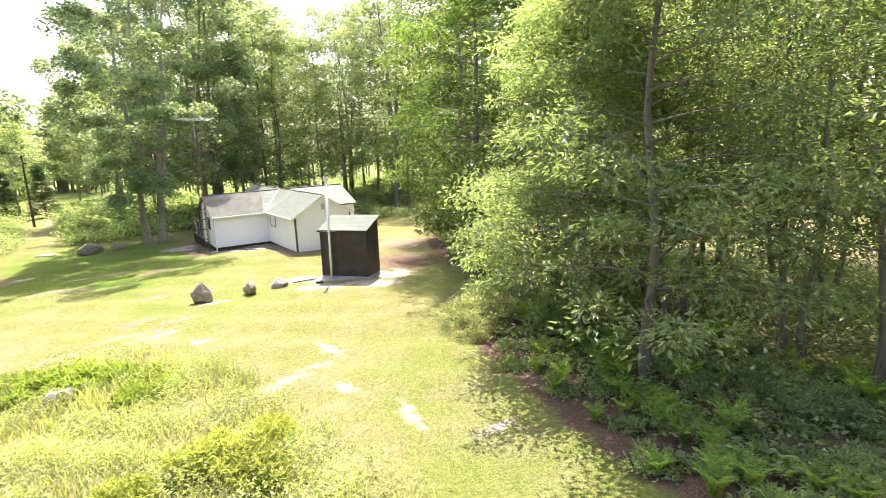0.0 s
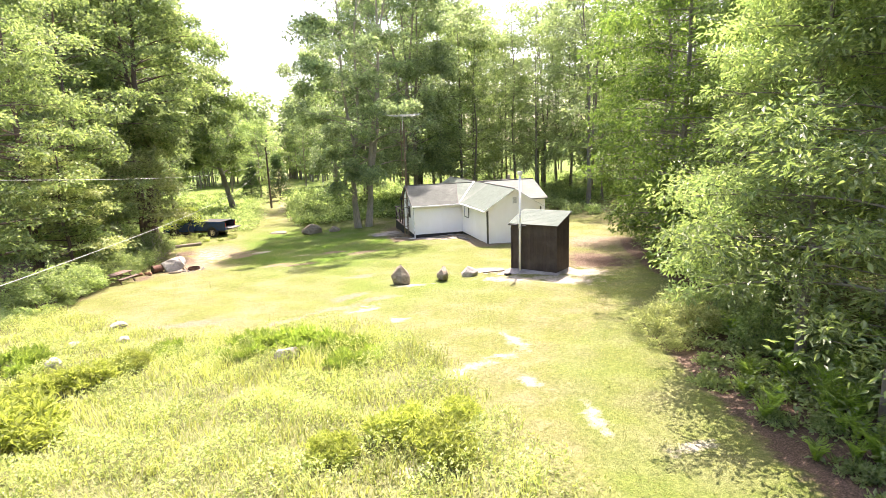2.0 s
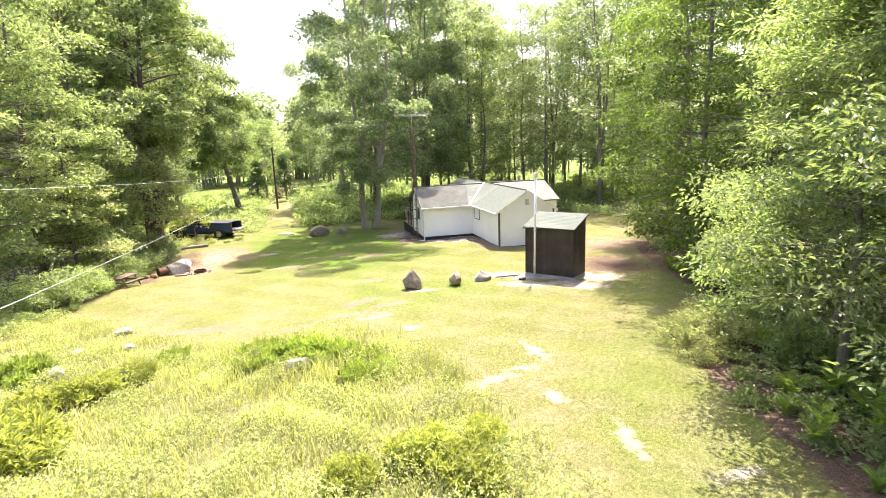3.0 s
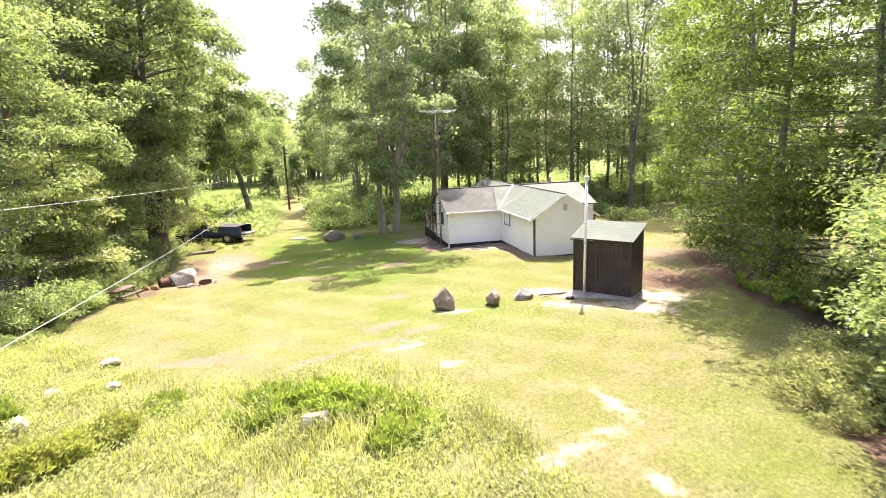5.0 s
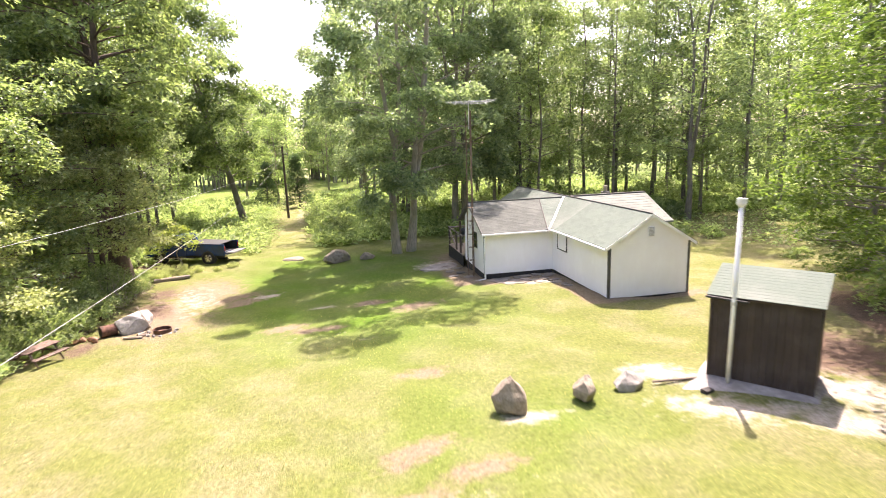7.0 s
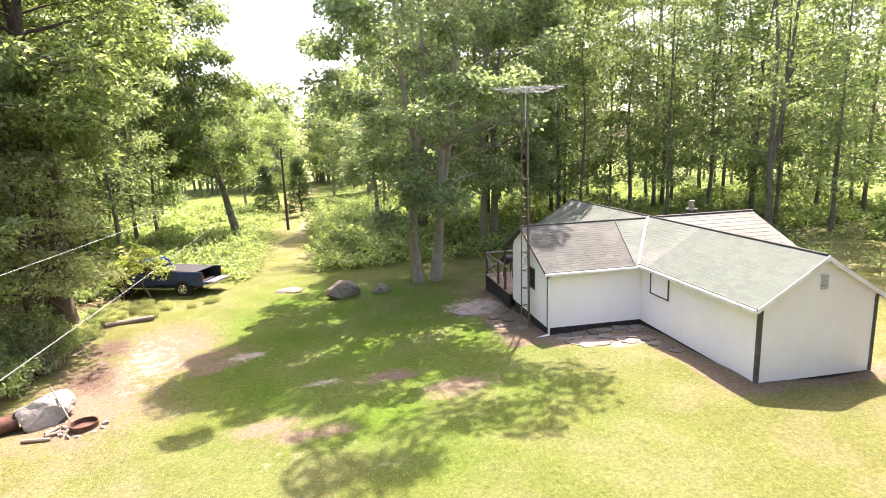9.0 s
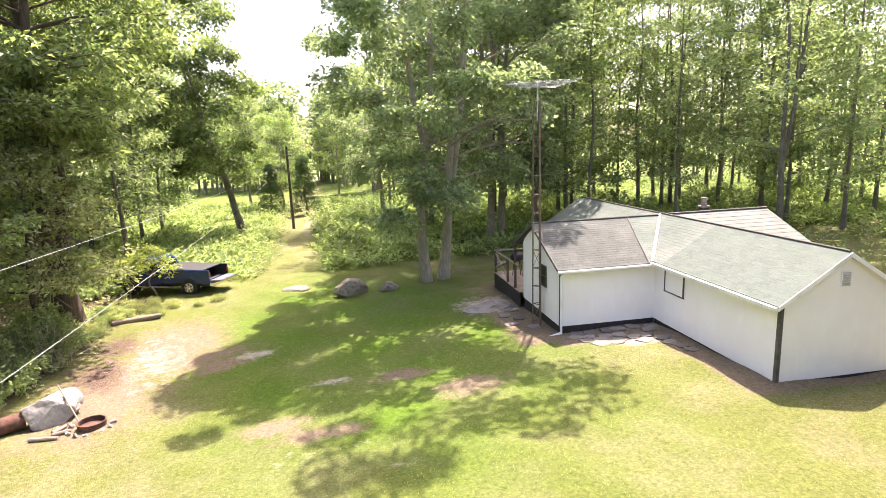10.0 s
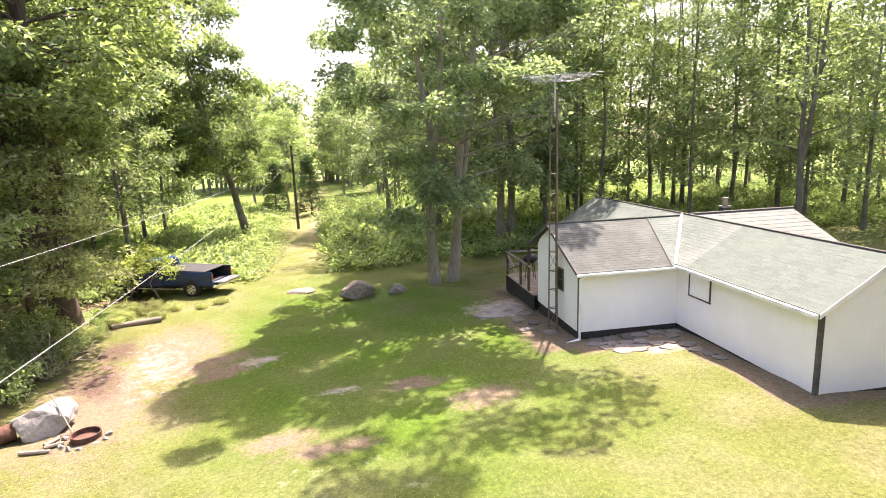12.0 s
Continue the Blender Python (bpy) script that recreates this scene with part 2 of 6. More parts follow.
def prism(outline, thickness_vec):
    """A closed plate: an outline of points, pushed along a vector."""
    bm = bmesh.new()
    low = [bm.verts.new(p) for p in outline]
    high = [bm.verts.new(Vector(p) + Vector(thickness_vec)) for p in outline]
    bm.faces.new(low)
    bm.faces.new(high[::-1])
    for i in range(len(low)):
        j = (i + 1) % len(low)
        bm.faces.new((low[i], low[j], high[j], high[i]))
    return bm


def tubes(paths, sides=6):
    """Tapered tubes along lists of (point, radius): vertices and quads."""
    verts, faces = [], []
    for path in paths:
        base = len(verts)
        for i, (p, r) in enumerate(path):
            p = Vector(p)
            q = Vector(path[min(i + 1, len(path) - 1)][0]) - Vector(path[max(i - 1, 0)][0])
            side = q.orthogonal().normalized()
            other = q.normalized().cross(side)
            for k in range(sides):
                a = 2 * math.pi * k / sides
                verts.append(p + (side * math.cos(a) + other * math.sin(a)) * r)
        for i in range(len(path) - 1):
            for k in range(sides):
                l = (k + 1) % sides
                faces.append((base + i * sides + k, base + i * sides + l, base + (i + 1) * sides + l, base + (i + 1) * sides + k))
    return verts, faces


# ---- the lie of the land ----
def lie(x, y):
    """Height of the ground: it falls gently away from the start, and to the west."""
    x, y = np.asarray(x, dtype=float), np.asarray(y, dtype=float)
    xc, yc = 40 * np.tanh(x / 40), np.clip(y, -20, 78)
    z = 0.575 + 0.0245 * xc - 0.0554 * yc + 0.000339 * yc ** 2
    z = z - 0.25 * np.exp(-((x + 6) ** 2 + (y - 39) ** 2) / 60)
    z = z + 0.05 * np.sin(x * 0.9 + 1.3) * np.sin(y * 0.7) + 0.03 * np.sin(x * 2.1 + y * 1.7)
    z = z + 0.25 * np.exp(-((x - 11.5) ** 2 + (y - 37.5) ** 2) / 45)
    return z


def on_ground(x, y, up=0.0, turn=0.0, size=1.0):
    return Matrix.Translation((x, y, float(lie(x, y)) + up)) @ pose(0, 0, 0, 0, 0, turn) @ Matrix.Scale(size, 4)


def edge_of_wood(y):
    """x of the wood's edge on the east side of the clearing."""
    return np.interp(y, [-30, 5, 7, 11, 14, 15.5, 17.3, 19, 22, 24, 27, 32, 40, 60], [4, 6.9, 7.4, 8.6, 9.7, 12.0, 14.0, 14.7, 15.4, 16.2, 17.3, 20, 24, 30])


def edge_of_west(y):
    return np.interp(y, [-30, 10, 22, 27, 30, 35, 40, 46, 52, 60, 75, 100], [-16, -14, -12.5, -11.5, -10.6, -10.2, -9.6, -9.3, -9.0, -8.6, -7, -5])


def meadow(x, y):
    """1 in the tall grass by the start, 0 on the mown lawn."""
    far = np.interp(x, [-14, -10.5, -7.5, -4.4, -1, 1.2, 2.9, 3.9, 4.6], [30, 29, 25.2, 21.4, 20.6, 20.8, 18.8, 14.5, 6])
    return np.clip((far - y) / 1.6, 0, 1) * np.clip((4.4 - x) / 1.2, 0, 1)


def bump(x, y, cx, cy, rx, ry, turn=0.0):
    c, s = math.cos(radians(turn)), math.sin(radians(turn))
    dx, dy = x - cx, y - cy
    return np.exp(-(((c * dx + s * dy) / rx) ** 2 + ((-s * dx + c * dy) / ry) ** 2))


def cover(x, y):
    """Shares of bare soil, leaf litter, pale sand and rough meadow at a place."""
    ripple = 0.5 + 0.5 * np.sin(x * 1.9 + 2 * np.sin(y * 0.8)) * np.sin(y * 1.6 + 1.5 * np.sin(x * 1.1))
    litter = np.clip((x - edge_of_wood(y)) / 0.6 + 0.2, 0, 1) * np.clip((34 - y) / 4, 0, 1) * np.clip(1.2 - 0.16 * (x - edge_of_wood(y)), 0.45, 1)
    litter = np.maximum(litter, bump(x, y, 15.0, 26.0, 2.2, 3.2, -20))
    litter = np.maximum(litter, 0.8 * np.clip((edge_of_west(y) + 0.4 - x) / 1.0, 0, 1) * np.clip((y - 22) / 4, 0, 1) * np.clip((60 - y) / 5, 0, 1))
    for b in ((-7.9, 42.6, 1.2, 2.2, 20), (-8.3, 45.8, 1.0, 2.0, 10), (-9.3, 37.0, 0.9, 1.6, 0)):
        litter = np.maximum(litter, 0.9 * bump(x, y, *b))
    soil = np.zeros_like(x)
    for b in ((-7.0, 40.5, 2.4, 5.0, 10), (-5.9, 45.0, 2.4, 4.5, 5), (-4.6, 43.0, 2.6, 1.0, 25), (9.0, 47.0, 2.2, 3.0, 0), (8.2, 42.5, 1.6, 3.5, 0), (10.6, 38.6, 2.4, 1.2, -10), (-1.4, 36.2, 1.3, 0.7, 0), (2.4, 38.5, 1.4, 0.6, 0), (18.5, 31.5, 3.5, 3.0, 0), (1.3, 22.4, 1.6, 0.5, 18), (3.2, 23.2, 1.3, 0.45, 10), (-0.8, 21.4, 1.3, 0.45, 30), (-4.4, 23.0, 2.2, 0.6, -12), (2.0, 24.3, 1.4, 0.6, 20), (4.2, 36.8, 1.5, 0.9, 10), (-3.6, 42.0, 1.5, 0.8, 20), (-0.2, 35.4, 1.5, 0.5, 0), (3.0, 29.0, 1.2, 0.5, 0)):
        soil = np.maximum(soil, 0.95 * bump(x, y, *b))
    u = (x - 11.6) * 0.9994 - (y - 33.6) * 0.0349
    v = (x - 11.6) * 0.0349 + (y - 33.6) * 0.9994
    for u0, u1, v0, v1, soft in ((-0.75, 0.3, -0.4, 6.2, 0.45), (-0.4, 4.6, -0.45, 0.2, 0.3), (-3.9, 0.2, 4.6, 6.3, 0.6), (-5.0, -3.4, 5.3, 12.5, 0.8)):
        inside = np.clip(np.minimum(np.minimum(u - u0, u1 - u), np.minimum(v - v0, v1 - v)) / soft + 0.7, 0, 1.3)
        soil = np.maximum(soil, inside)
    sand = np.zeros_like(x)
    for b in ((9.3, 26.3, 1.3, 0.9, -35), (0.2, 38.8, 0.7, 0.4, 0), (-2.5, 42.6, 1.0, 0.6, 20), (12.8, 23.6, 1.8, 1.5, -35), (9.4, 23.9, 1.9, 0.9, -38), (11.3, 22.6, 2.0, 0.9, -45), (4.9, 25.0, 1.0, 0.5, 0), (3.9, 13.6, 1.3, 0.35, 12), (5.6, 9.8, 0.25, 1.1, -18), (5.2, 12.2, 0.3, 0.7, 20), (6.1, 15.3, 0.35, 1.2, 0), (5.3, 14.2, 0.6, 0.25, 0), (3.2, 19.6, 0.7, 0.4, 0), (2.2, 21.6, 1.0, 0.3, 25), (6.6, 8.0, 0.8, 0.22, 10), (1.6, 9.2, 0.8, 0.3, 0), (7.0, 45.0, 1.6, 1.8, 0), (10.4, 38.0, 1.6, 0.5, -10)):
        sand = np.maximum(sand, 0.8 * bump(x, y, *b))
    for b in ((-1.0, 34.4, 0.9, 0.5, 10), (0.7, 34.5, 0.6, 0.4, 0), (1.8, 33.2, 0.8, 0.4, 0), (2.6, 22.2, 1.7, 0.6, 15), (0.8, 21.2, 1.0, 0.4, 10)):
        sand = np.maximum(sand, 0.42 * bump(x, y, *b))
    sand = np.maximum(sand, 0.5 * bump(x, y, -6.3, 43.5, 1.7, 4.2, 8))
    sand = np.maximum(sand, 0.42 * bump(x, 0 * y, -1.4, 0, 1.1, 1) * np.clip((y - 66) / 8, 0, 1))
    worn = np.clip(ripple - 0.62, 0, 1) * 1.2
    return np.clip(np.maximum(soil, 0.5 * worn * (y < 60)), 0, 1.3), np.clip(litter, 0, 1), np.clip(sand, 0, 1), meadow(x, y)


def ground_material():
    m = bpy.data.materials.new("ground_cover")
    m.use_nodes = True
    nt = m.node_tree
    p = nt.nodes["Principled BSDF"]
    p.inputs["Roughness"].default_value = 0.95
    p.inputs["Specular IOR Level"].default_value = 0.15
    at = nt.nodes.new("ShaderNodeAttribute")
    at.attribute_name = "cover"
    sep = nt.nodes.new("ShaderNodeSeparateColor")
    nt.links.new(at.outputs["Color"], sep.inputs[0])
    fine, broad, speck = noise_node(nt, 9, 6, 0.75), noise_node(nt, 0.55, 5, 0.65), noise_node(nt, 38, 3, 0.7)
    grass = ramp_between(nt, fine, (0.082, 0.106, 0.023), (0.2, 0.203, 0.064), 0.3, 0.72)
    dry = ramp_between(nt, fine, (0.18, 0.15, 0.085), (0.31, 0.262, 0.175), 0.34, 0.66)
    # greener grass, darkened to carry tree shade in its colour
    lush_shade = ramp_between(nt, fine, (0.044, 0.105, 0.008), (0.13, 0.212, 0.022), 0.3, 0.72)
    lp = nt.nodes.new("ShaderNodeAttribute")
    lp.attribute_name = "lush_shade"
    lawn = mix_color(nt, ramp_between(nt, broad, (0, 0, 0), (0.7, 0.7, 0.7), 0.42, 0.72), grass, dry)
    rough = ramp_between(nt, fine, (0.09, 0.105, 0.035), (0.24, 0.24, 0.105))
    lawn = mix_color(nt, lp.outputs["Fac"], lawn, lush_shade)
    base = mix_color(nt, at.outputs["Alpha"], lawn, rough)

    patchy = noise_node(nt, 2.4, 8, 0.72)

    def masked(share):
        a = nt.nodes.new("ShaderNodeMath")
        a.operation = "ADD"
        nt.links.new(share, a.inputs[0])
        b = nt.nodes.new("ShaderNodeMath")
        b.operation = "MULTIPLY_ADD"
        b.inputs[1].default_value, b.inputs[2].default_value = 1.7, -0.85
        nt.links.new(patchy, b.inputs[0])
        nt.links.new(b.outputs[0], a.inputs[1])
        return ramp_between(nt, a.outputs[0], (0, 0, 0), (1, 1, 1), 0.36, 0.82)

    soil = ramp_between(nt, fine, (0.15, 0.11, 0.07), (0.27, 0.215, 0.145))
    litter = mix_color(nt, ramp_between(nt, speck, (0, 0, 0), (1, 1, 1), 0.4, 0.62), (0.06, 0.042, 0.03), (0.2, 0.135, 0.098))
    sand = ramp_between(nt, fine, (0.31, 0.27, 0.215), (0.52, 0.47, 0.4))
    c = mix_color(nt, masked(sep.outputs[0]), base, soil)
    c = mix_color(nt, masked(sep.outputs[1]), c, litter)
    c = mix_color(nt, masked(sep.outputs[2]), c, sand)
    grain = ramp_between(nt, noise_node(nt, 16, 5, 0.8), (0.6, 0.6, 0.58), (1.24, 1.24, 1.26), 0.32, 0.66)
    c = mix_color(nt, 1.0, c, grain, "MULTIPLY")
    nt.links.new(c, p.inputs["Base Color"])
    bn = nt.nodes.new("ShaderNodeBump")
    bn.inputs["Strength"].default_value, bn.inputs["Distance"].default_value = 0.9, 0.06
    nt.links.new(speck, bn.inputs["Height"])
    nt.links.new(bn.outputs[0], p.inputs["Normal"])
    return m


def axis_steps(marks):
    out = []
    for (a, step), (b, _) in zip(marks, marks[1:]):
        out += list(np.arange(a, b - 1e-6, step))
    return np.array(out + [marks[-1][0]])


gx = axis_steps([(-2500, 500), (-500, 90), (-140, 12), (-44, 2), (-14, 0.3), (20, 1.5), (50, 10), (140, 90), (500, 500), (2500, 500)])
gy = axis_steps([(-2500, 500), (-500, 90), (-140, 14), (-28, 2.5), (2, 0.3), (56, 1.0), (100, 8), (220, 60), (500, 500), (2500, 500)])
GX, GY = np.meshgrid(gx, gy)
rows_n, cols_n = GX.shape
idx = np.arange(rows_n * cols_n).reshape(rows_n, cols_n)
ground_mesh = mesh_of("ground", np.stack([GX.ravel(), GY.ravel(), lie(GX, GY).ravel()], 1),
                      np.stack([idx[:-1, :-1].ravel(), idx[:-1, 1:].ravel(), idx[1:, 1:].ravel(), idx[1:, :-1].ravel()], 1), ground_material(), True)
paint = ground_mesh.color_attributes.new("cover", "FLOAT_COLOR", "POINT")
paint.data.foreach_set("color", np.stack(cover(GX.ravel(), GY.ravel()), 1).astype(np.float32).ravel())
# Tree shade painted as darker green below the maples, plus greener lawn and woods floor.
thick = ground_mesh.attributes.new("lush_shade", "FLOAT", "POINT")
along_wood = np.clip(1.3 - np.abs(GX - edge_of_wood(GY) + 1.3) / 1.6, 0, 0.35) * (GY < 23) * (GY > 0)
lush_shade_share = np.clip(along_wood + 1.9 * bump(GX, GY, 1.6, 43.5, 5.6, 10.5, 8) + 0.9 * bump(GX, GY, 4.5, 24.5, 4.0, 3.0) * 0.6 + 0.8 * np.clip((GY - 56) / 4, 0, 1) * np.clip(np.abs(GX + 2.3) / 2.5 - 0.5, 0, 1), 0, 1) * (0.75 + 0.25 * np.sin(GX * 1.3 + np.sin(GY)) * np.sin(GY * 1.1))
thick.data.foreach_set("value", lush_shade_share.astype(np.float32).ravel())
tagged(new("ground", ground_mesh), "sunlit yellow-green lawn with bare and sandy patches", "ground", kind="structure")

# ---- foliage ----
def leaf_mesh(name, where, way, size, material, rng, slim=0.5, flat=0.6, smooth=False):
    """Folded leaf blades: where (n, 3), the way each points (n, 3) and its length."""
    n = len(where)
    way = way / np.linalg.norm(way, axis=1, keepdims=True)
    up = np.stack([rng.normal(0, flat, n), rng.normal(0, flat, n), np.ones(n)], 1)
    side = np.cross(way, up)
    side /= np.linalg.norm(side, axis=1, keepdims=True) + 1e-9
    top = np.cross(side, way)
    L = size[:, None]
    mid = where + way * L * 0.45
    lift = top * L * 0.12
    v = np.stack([where, mid + side * L * slim * 0.5 + lift, where + way * L - lift * 0.6, mid - side * L * slim * 0.5 + lift], 1).reshape(-1, 3)
    b = np.arange(n)[:, None] * 4
    f = np.concatenate([b + np.array([[0, 1, 2]]), b + np.array([[0, 2, 3]])], 1).reshape(-1, 3)
    return mesh_of(name, v, f, material)


def spray(centres, radii, per, leaf, rng, flat=0.45, droop=0.25):
    """Leaf places in flattened clusters round the centres; more towards each cluster's outside."""
    k = len(centres)
    d = rng.normal(size=(k, per, 3))
    d /= np.linalg.norm(d, axis=2, keepdims=True)
    r = rng.random((k, per, 1)) ** 0.45
    off = d * r * np.array([1, 1, flat])
    where = (centres[:, None, :] + off * radii[:, None, None]).reshape(-1, 3)
    way = off.reshape(-1, 3) * np.array([1, 1, 0.5]) + rng.normal(0, 0.45, (k * per, 3)) - np.array([0, 0, droop])
    size = leaf * rng.uniform(0.65, 1.3, k * per)
    return where, way, size


def tube_mesh(name, groups, material):
    """One mesh out of several lists of tapered tubes: (paths, sides) each."""
    verts, faces = [], []
    for paths, sides in groups:
        v, f = tubes(paths, sides)
        faces += [tuple(i + len(verts) for i in q) for q in f]
        verts += v
    return mesh_of(name, verts, faces, material, True)


def reach_of(shape, s):
    """Share of the crown's full radius at the height share s of the crown."""
    s = min(1.0, max(0.0, s))
    if shape == "cone":
        return 1.02 - 0.95 * s
    if shape == "dome":
        return min(1.0, 0.8 + 1.6 * s) * max(0.06, 1.03 - s) ** 0.72
    if shape == "column":
        return min(1.0, 0.62 + 1.3 * s) * (1.0 if s < 0.7 else max(0.15, (1.04 - s) / 0.34) ** 0.6)
    return max(0.15, math.sin(math.pi * (0.14 + 0.82 * s)) ** 0.7)


def grow(name, seed, height, trunk_r, crown_base, crown_r, limbs, boughs, per, leaf, material, bark, label, shape="round", pad=0.7, layer=0.3, slim=0.45, lean=(0, 0), stems=1, fork=0.0, spread=0.08, rise=0.45, sag=0.5, low=1.0, droop=0.25, wander=0.15, open_share=0.0):
    """A tree: tapered trunk (forked where asked), limbs, boughs on the limbs, and flat sprays of leaves on the boughs."""
    rng = np.random.default_rng(seed)
    root = thing(name, Matrix(), label, "tree")
    trunks, arms, twigs, pads = [], [], [], []
    turn0 = rng.random() * 6.283
    leaders = []
    for st in range(stems):
        ang = turn0 + st * 6.283 / max(stems, 1)
        pts = []
        for i in range(11):
            h = height * 0.97 * i / 10
            out = spread * max(0.0, h - fork) if stems > 1 else 0.0
            wob = wander * math.sin(i * 1.25 + st * 2 + seed) * (i > 0)
            foot = 0.28 * (stems > 1 and fork == 0)
            p = np.array([lean[0] * h + math.cos(ang) * (out + foot) + wob, lean[1] * h + math.sin(ang) * (out + foot) + 0.7 * wob, h - 0.25])
            r = trunk_r * (1 - 0.9 * (i / 10) ** 0.8) * (0.8 if stems > 1 and (h > fork or fork == 0) else 1) * (1.4 if i == 0 else 1) + 0.012
            pts.append((p, r))
        leaders.append(pts)
        start = 0 if st == 0 or fork == 0 else max(0, int(fork / (height * 0.97) * 10))
        trunks.append(pts[start:])
    for j in range(limbs):
        spine = leaders[j % stems]
        share = ((j + rng.random()) / limbs) ** low
        h = crown_base + (height * 0.95 - crown_base) * share
        q = min(9.99, h / (height * 0.97) * 10)
        i = int(q)
        p0 = spine[i][0] + (spine[i + 1][0] - spine[i][0]) * (q - i)
        az = j * 2.4 + rng.random() * 1.6
        ln = crown_r * reach_of(shape, share) * rng.uniform(0.72, 1.05)
        lift = rise * (0.6 + 0.8 * share)

        def along(u):
            a = az + 0.25 * u
            return p0 + np.array([math.cos(a) * ln * u, math.sin(a) * ln * u, ln * lift * (u - sag * u * u)])

        r0 = max(0.018, spine[i][1] * 0.4)
        arms.append([(along(u), r0 * (1 - 0.85 * u)) for u in (0, 0.33, 0.66, 1)])
        for b in range(boughs):
            f = 0.3 + 0.7 * (b + 0.7 * rng.random()) / boughs
            c = along(f)
            a = az + (1 if b % 2 else -1) * rng.uniform(0.5, 1.25)
            bl = ln * rng.uniform(0.2, 0.36) * (1.2 - 0.5 * f) + 0.25
            e = c + np.array([math.cos(a) * bl, math.sin(a) * bl, bl * rng.uniform(-0.1, 0.35)])
            twigs.append([(c, r0 * 0.3), (e, 0.006)])
            pads.append(e)
        pads.append(along(1.0))
    for spine in leaders:
        pads += [spine[10][0], spine[9][0] + rng.normal(0, 0.3, 3)]
    part("trunk", tube_mesh("trunk", [(trunks, 9), (arms, 5), (twigs, 3)], bark), bark, root)
    if open_share:
        pads = [p for p in pads if noise.noise(Vector(p) * 0.32 + Vector((seed, 0, 0))) > open_share - 0.5]
    pads = np.array(pads)
    n = len(pads)
    R = pad * rng.uniform(0.55, 1.45, n)
    d = rng.normal(size=(n, per, 3))
    d /= np.linalg.norm(d, axis=2, keepdims=True)
    d[:, :, 2] = np.where(rng.random((n, per)) < 0.35, np.abs(d[:, :, 2]), d[:, :, 2])
    ball = d * rng.random((n, per, 1)) ** 0.42 * np.array([1, 1, layer])
    ball[:, :, 2] -= 0.2 * (ball[:, :, 0] ** 2 + ball[:, :, 1] ** 2)
    where = (pads[:, None, :] + ball * R[:, None, None]).reshape(-1, 3)
    way = (d * np.array([1, 1, 0.6])).reshape(-1, 3) + rng.normal(0, 0.5, (n * per, 3)) - np.array([0, 0, droop])
    part("crown", leaf_mesh("crown", where, way, leaf * rng.uniform(0.65, 1.3, n * per), material, rng, slim), material, root)
    return root


def plant(masters, places, seed=3):
    """Copies of one or several trees: (x, y, size, turn) each; a master takes the first place of its own."""
    rng = np.random.default_rng(seed)
    masters = masters if isinstance(masters, list) else [masters]
    for i, (x, y, size, turn) in enumerate(places):
        m = on_ground(x, y, 0, turn, size) @ Matrix.Diagonal((1, 1, rng.uniform(0.94, 1.08), 1))
        if i >= len(masters):
            copy_thing(masters[i % len(masters)], m)
        else:
            masters[i].matrix_world = m


# the thick stand on the east side
front_tree = grow("edge_tree", 14, 12.4, 0.11, 2.1, 3.3, 50, 6, 100, 0.146, LEAF_FRONT, BARK, "leafy young tree hanging over the lawn", "dome", 0.66, 0.5, 0.38, rise=0.35, sag=0.75, droop=0.3, open_share=0.26)
plant(front_tree, [(11.7, 10.5, 1.02, 20), (10.3, 7.3, 1.08, 140), (13.9, 12.6, 0.95, 250)])
edge_tree = grow("edge_tree", 11, 12.5, 0.1, 2.6, 3.2, 28, 4, 96, 0.155, LEAF, BARK, "slim leafy tree inside the wood's edge", "column", 0.72, 0.5, 0.4, stems=2, spread=0.05, rise=0.35, sag=0.6, droop=0.3, open_share=0.25)
plant(edge_tree, [(14.6, 9.4, 1.0, 60), (16.4, 15.2, 1.0, 30), (20.0, 11.6, 1.2, 250), (18.8, 15.6, 1.15, 75), (16.9, 6.4, 1.0, 190), (18.6, 8.4, 1.15, 120), (13.3, 3.9, 1.0, 310), (14.2, 6.0, 0.95, 20), (17.2, 3.4, 1.0, 200)])
edge_young = grow("edge_tree", 12, 9.0, 0.09, 1.2, 2.5, 22, 4, 70, 0.16, LEAF_YELLOW, BARK, "bright yellow-green young tree at the wood's edge", "dome", 0.6, 0.5, 0.38, stems=2, spread=0.06, rise=0.4)
plant(edge_young, [(17.6, 12.6, 1.25, 120), (-13.8, 41.6, 0.8, 40)])
layered = grow("shade_tree", 13, 19.0, 0.2, 1.0, 4.4, 60, 5, 72, 0.22, LEAF_SHADE, BARK, "tall green tree with layered drooping branches", "column", 0.95, 0.3, 0.48, rise=0.25, sag=0.9, droop=0.35, low=1.1, open_share=0.36)
plant(layered, [(18.4, 23.6, 1.0, 0), (17.2, 18.8, 0.92, 100), (21.6, 19.4, 1.1, 210), (21.6, 29.4, 1.0, 280), (25.6, 34.0, 0.95, 150), (24.5, 13.5, 1.0, 60)])

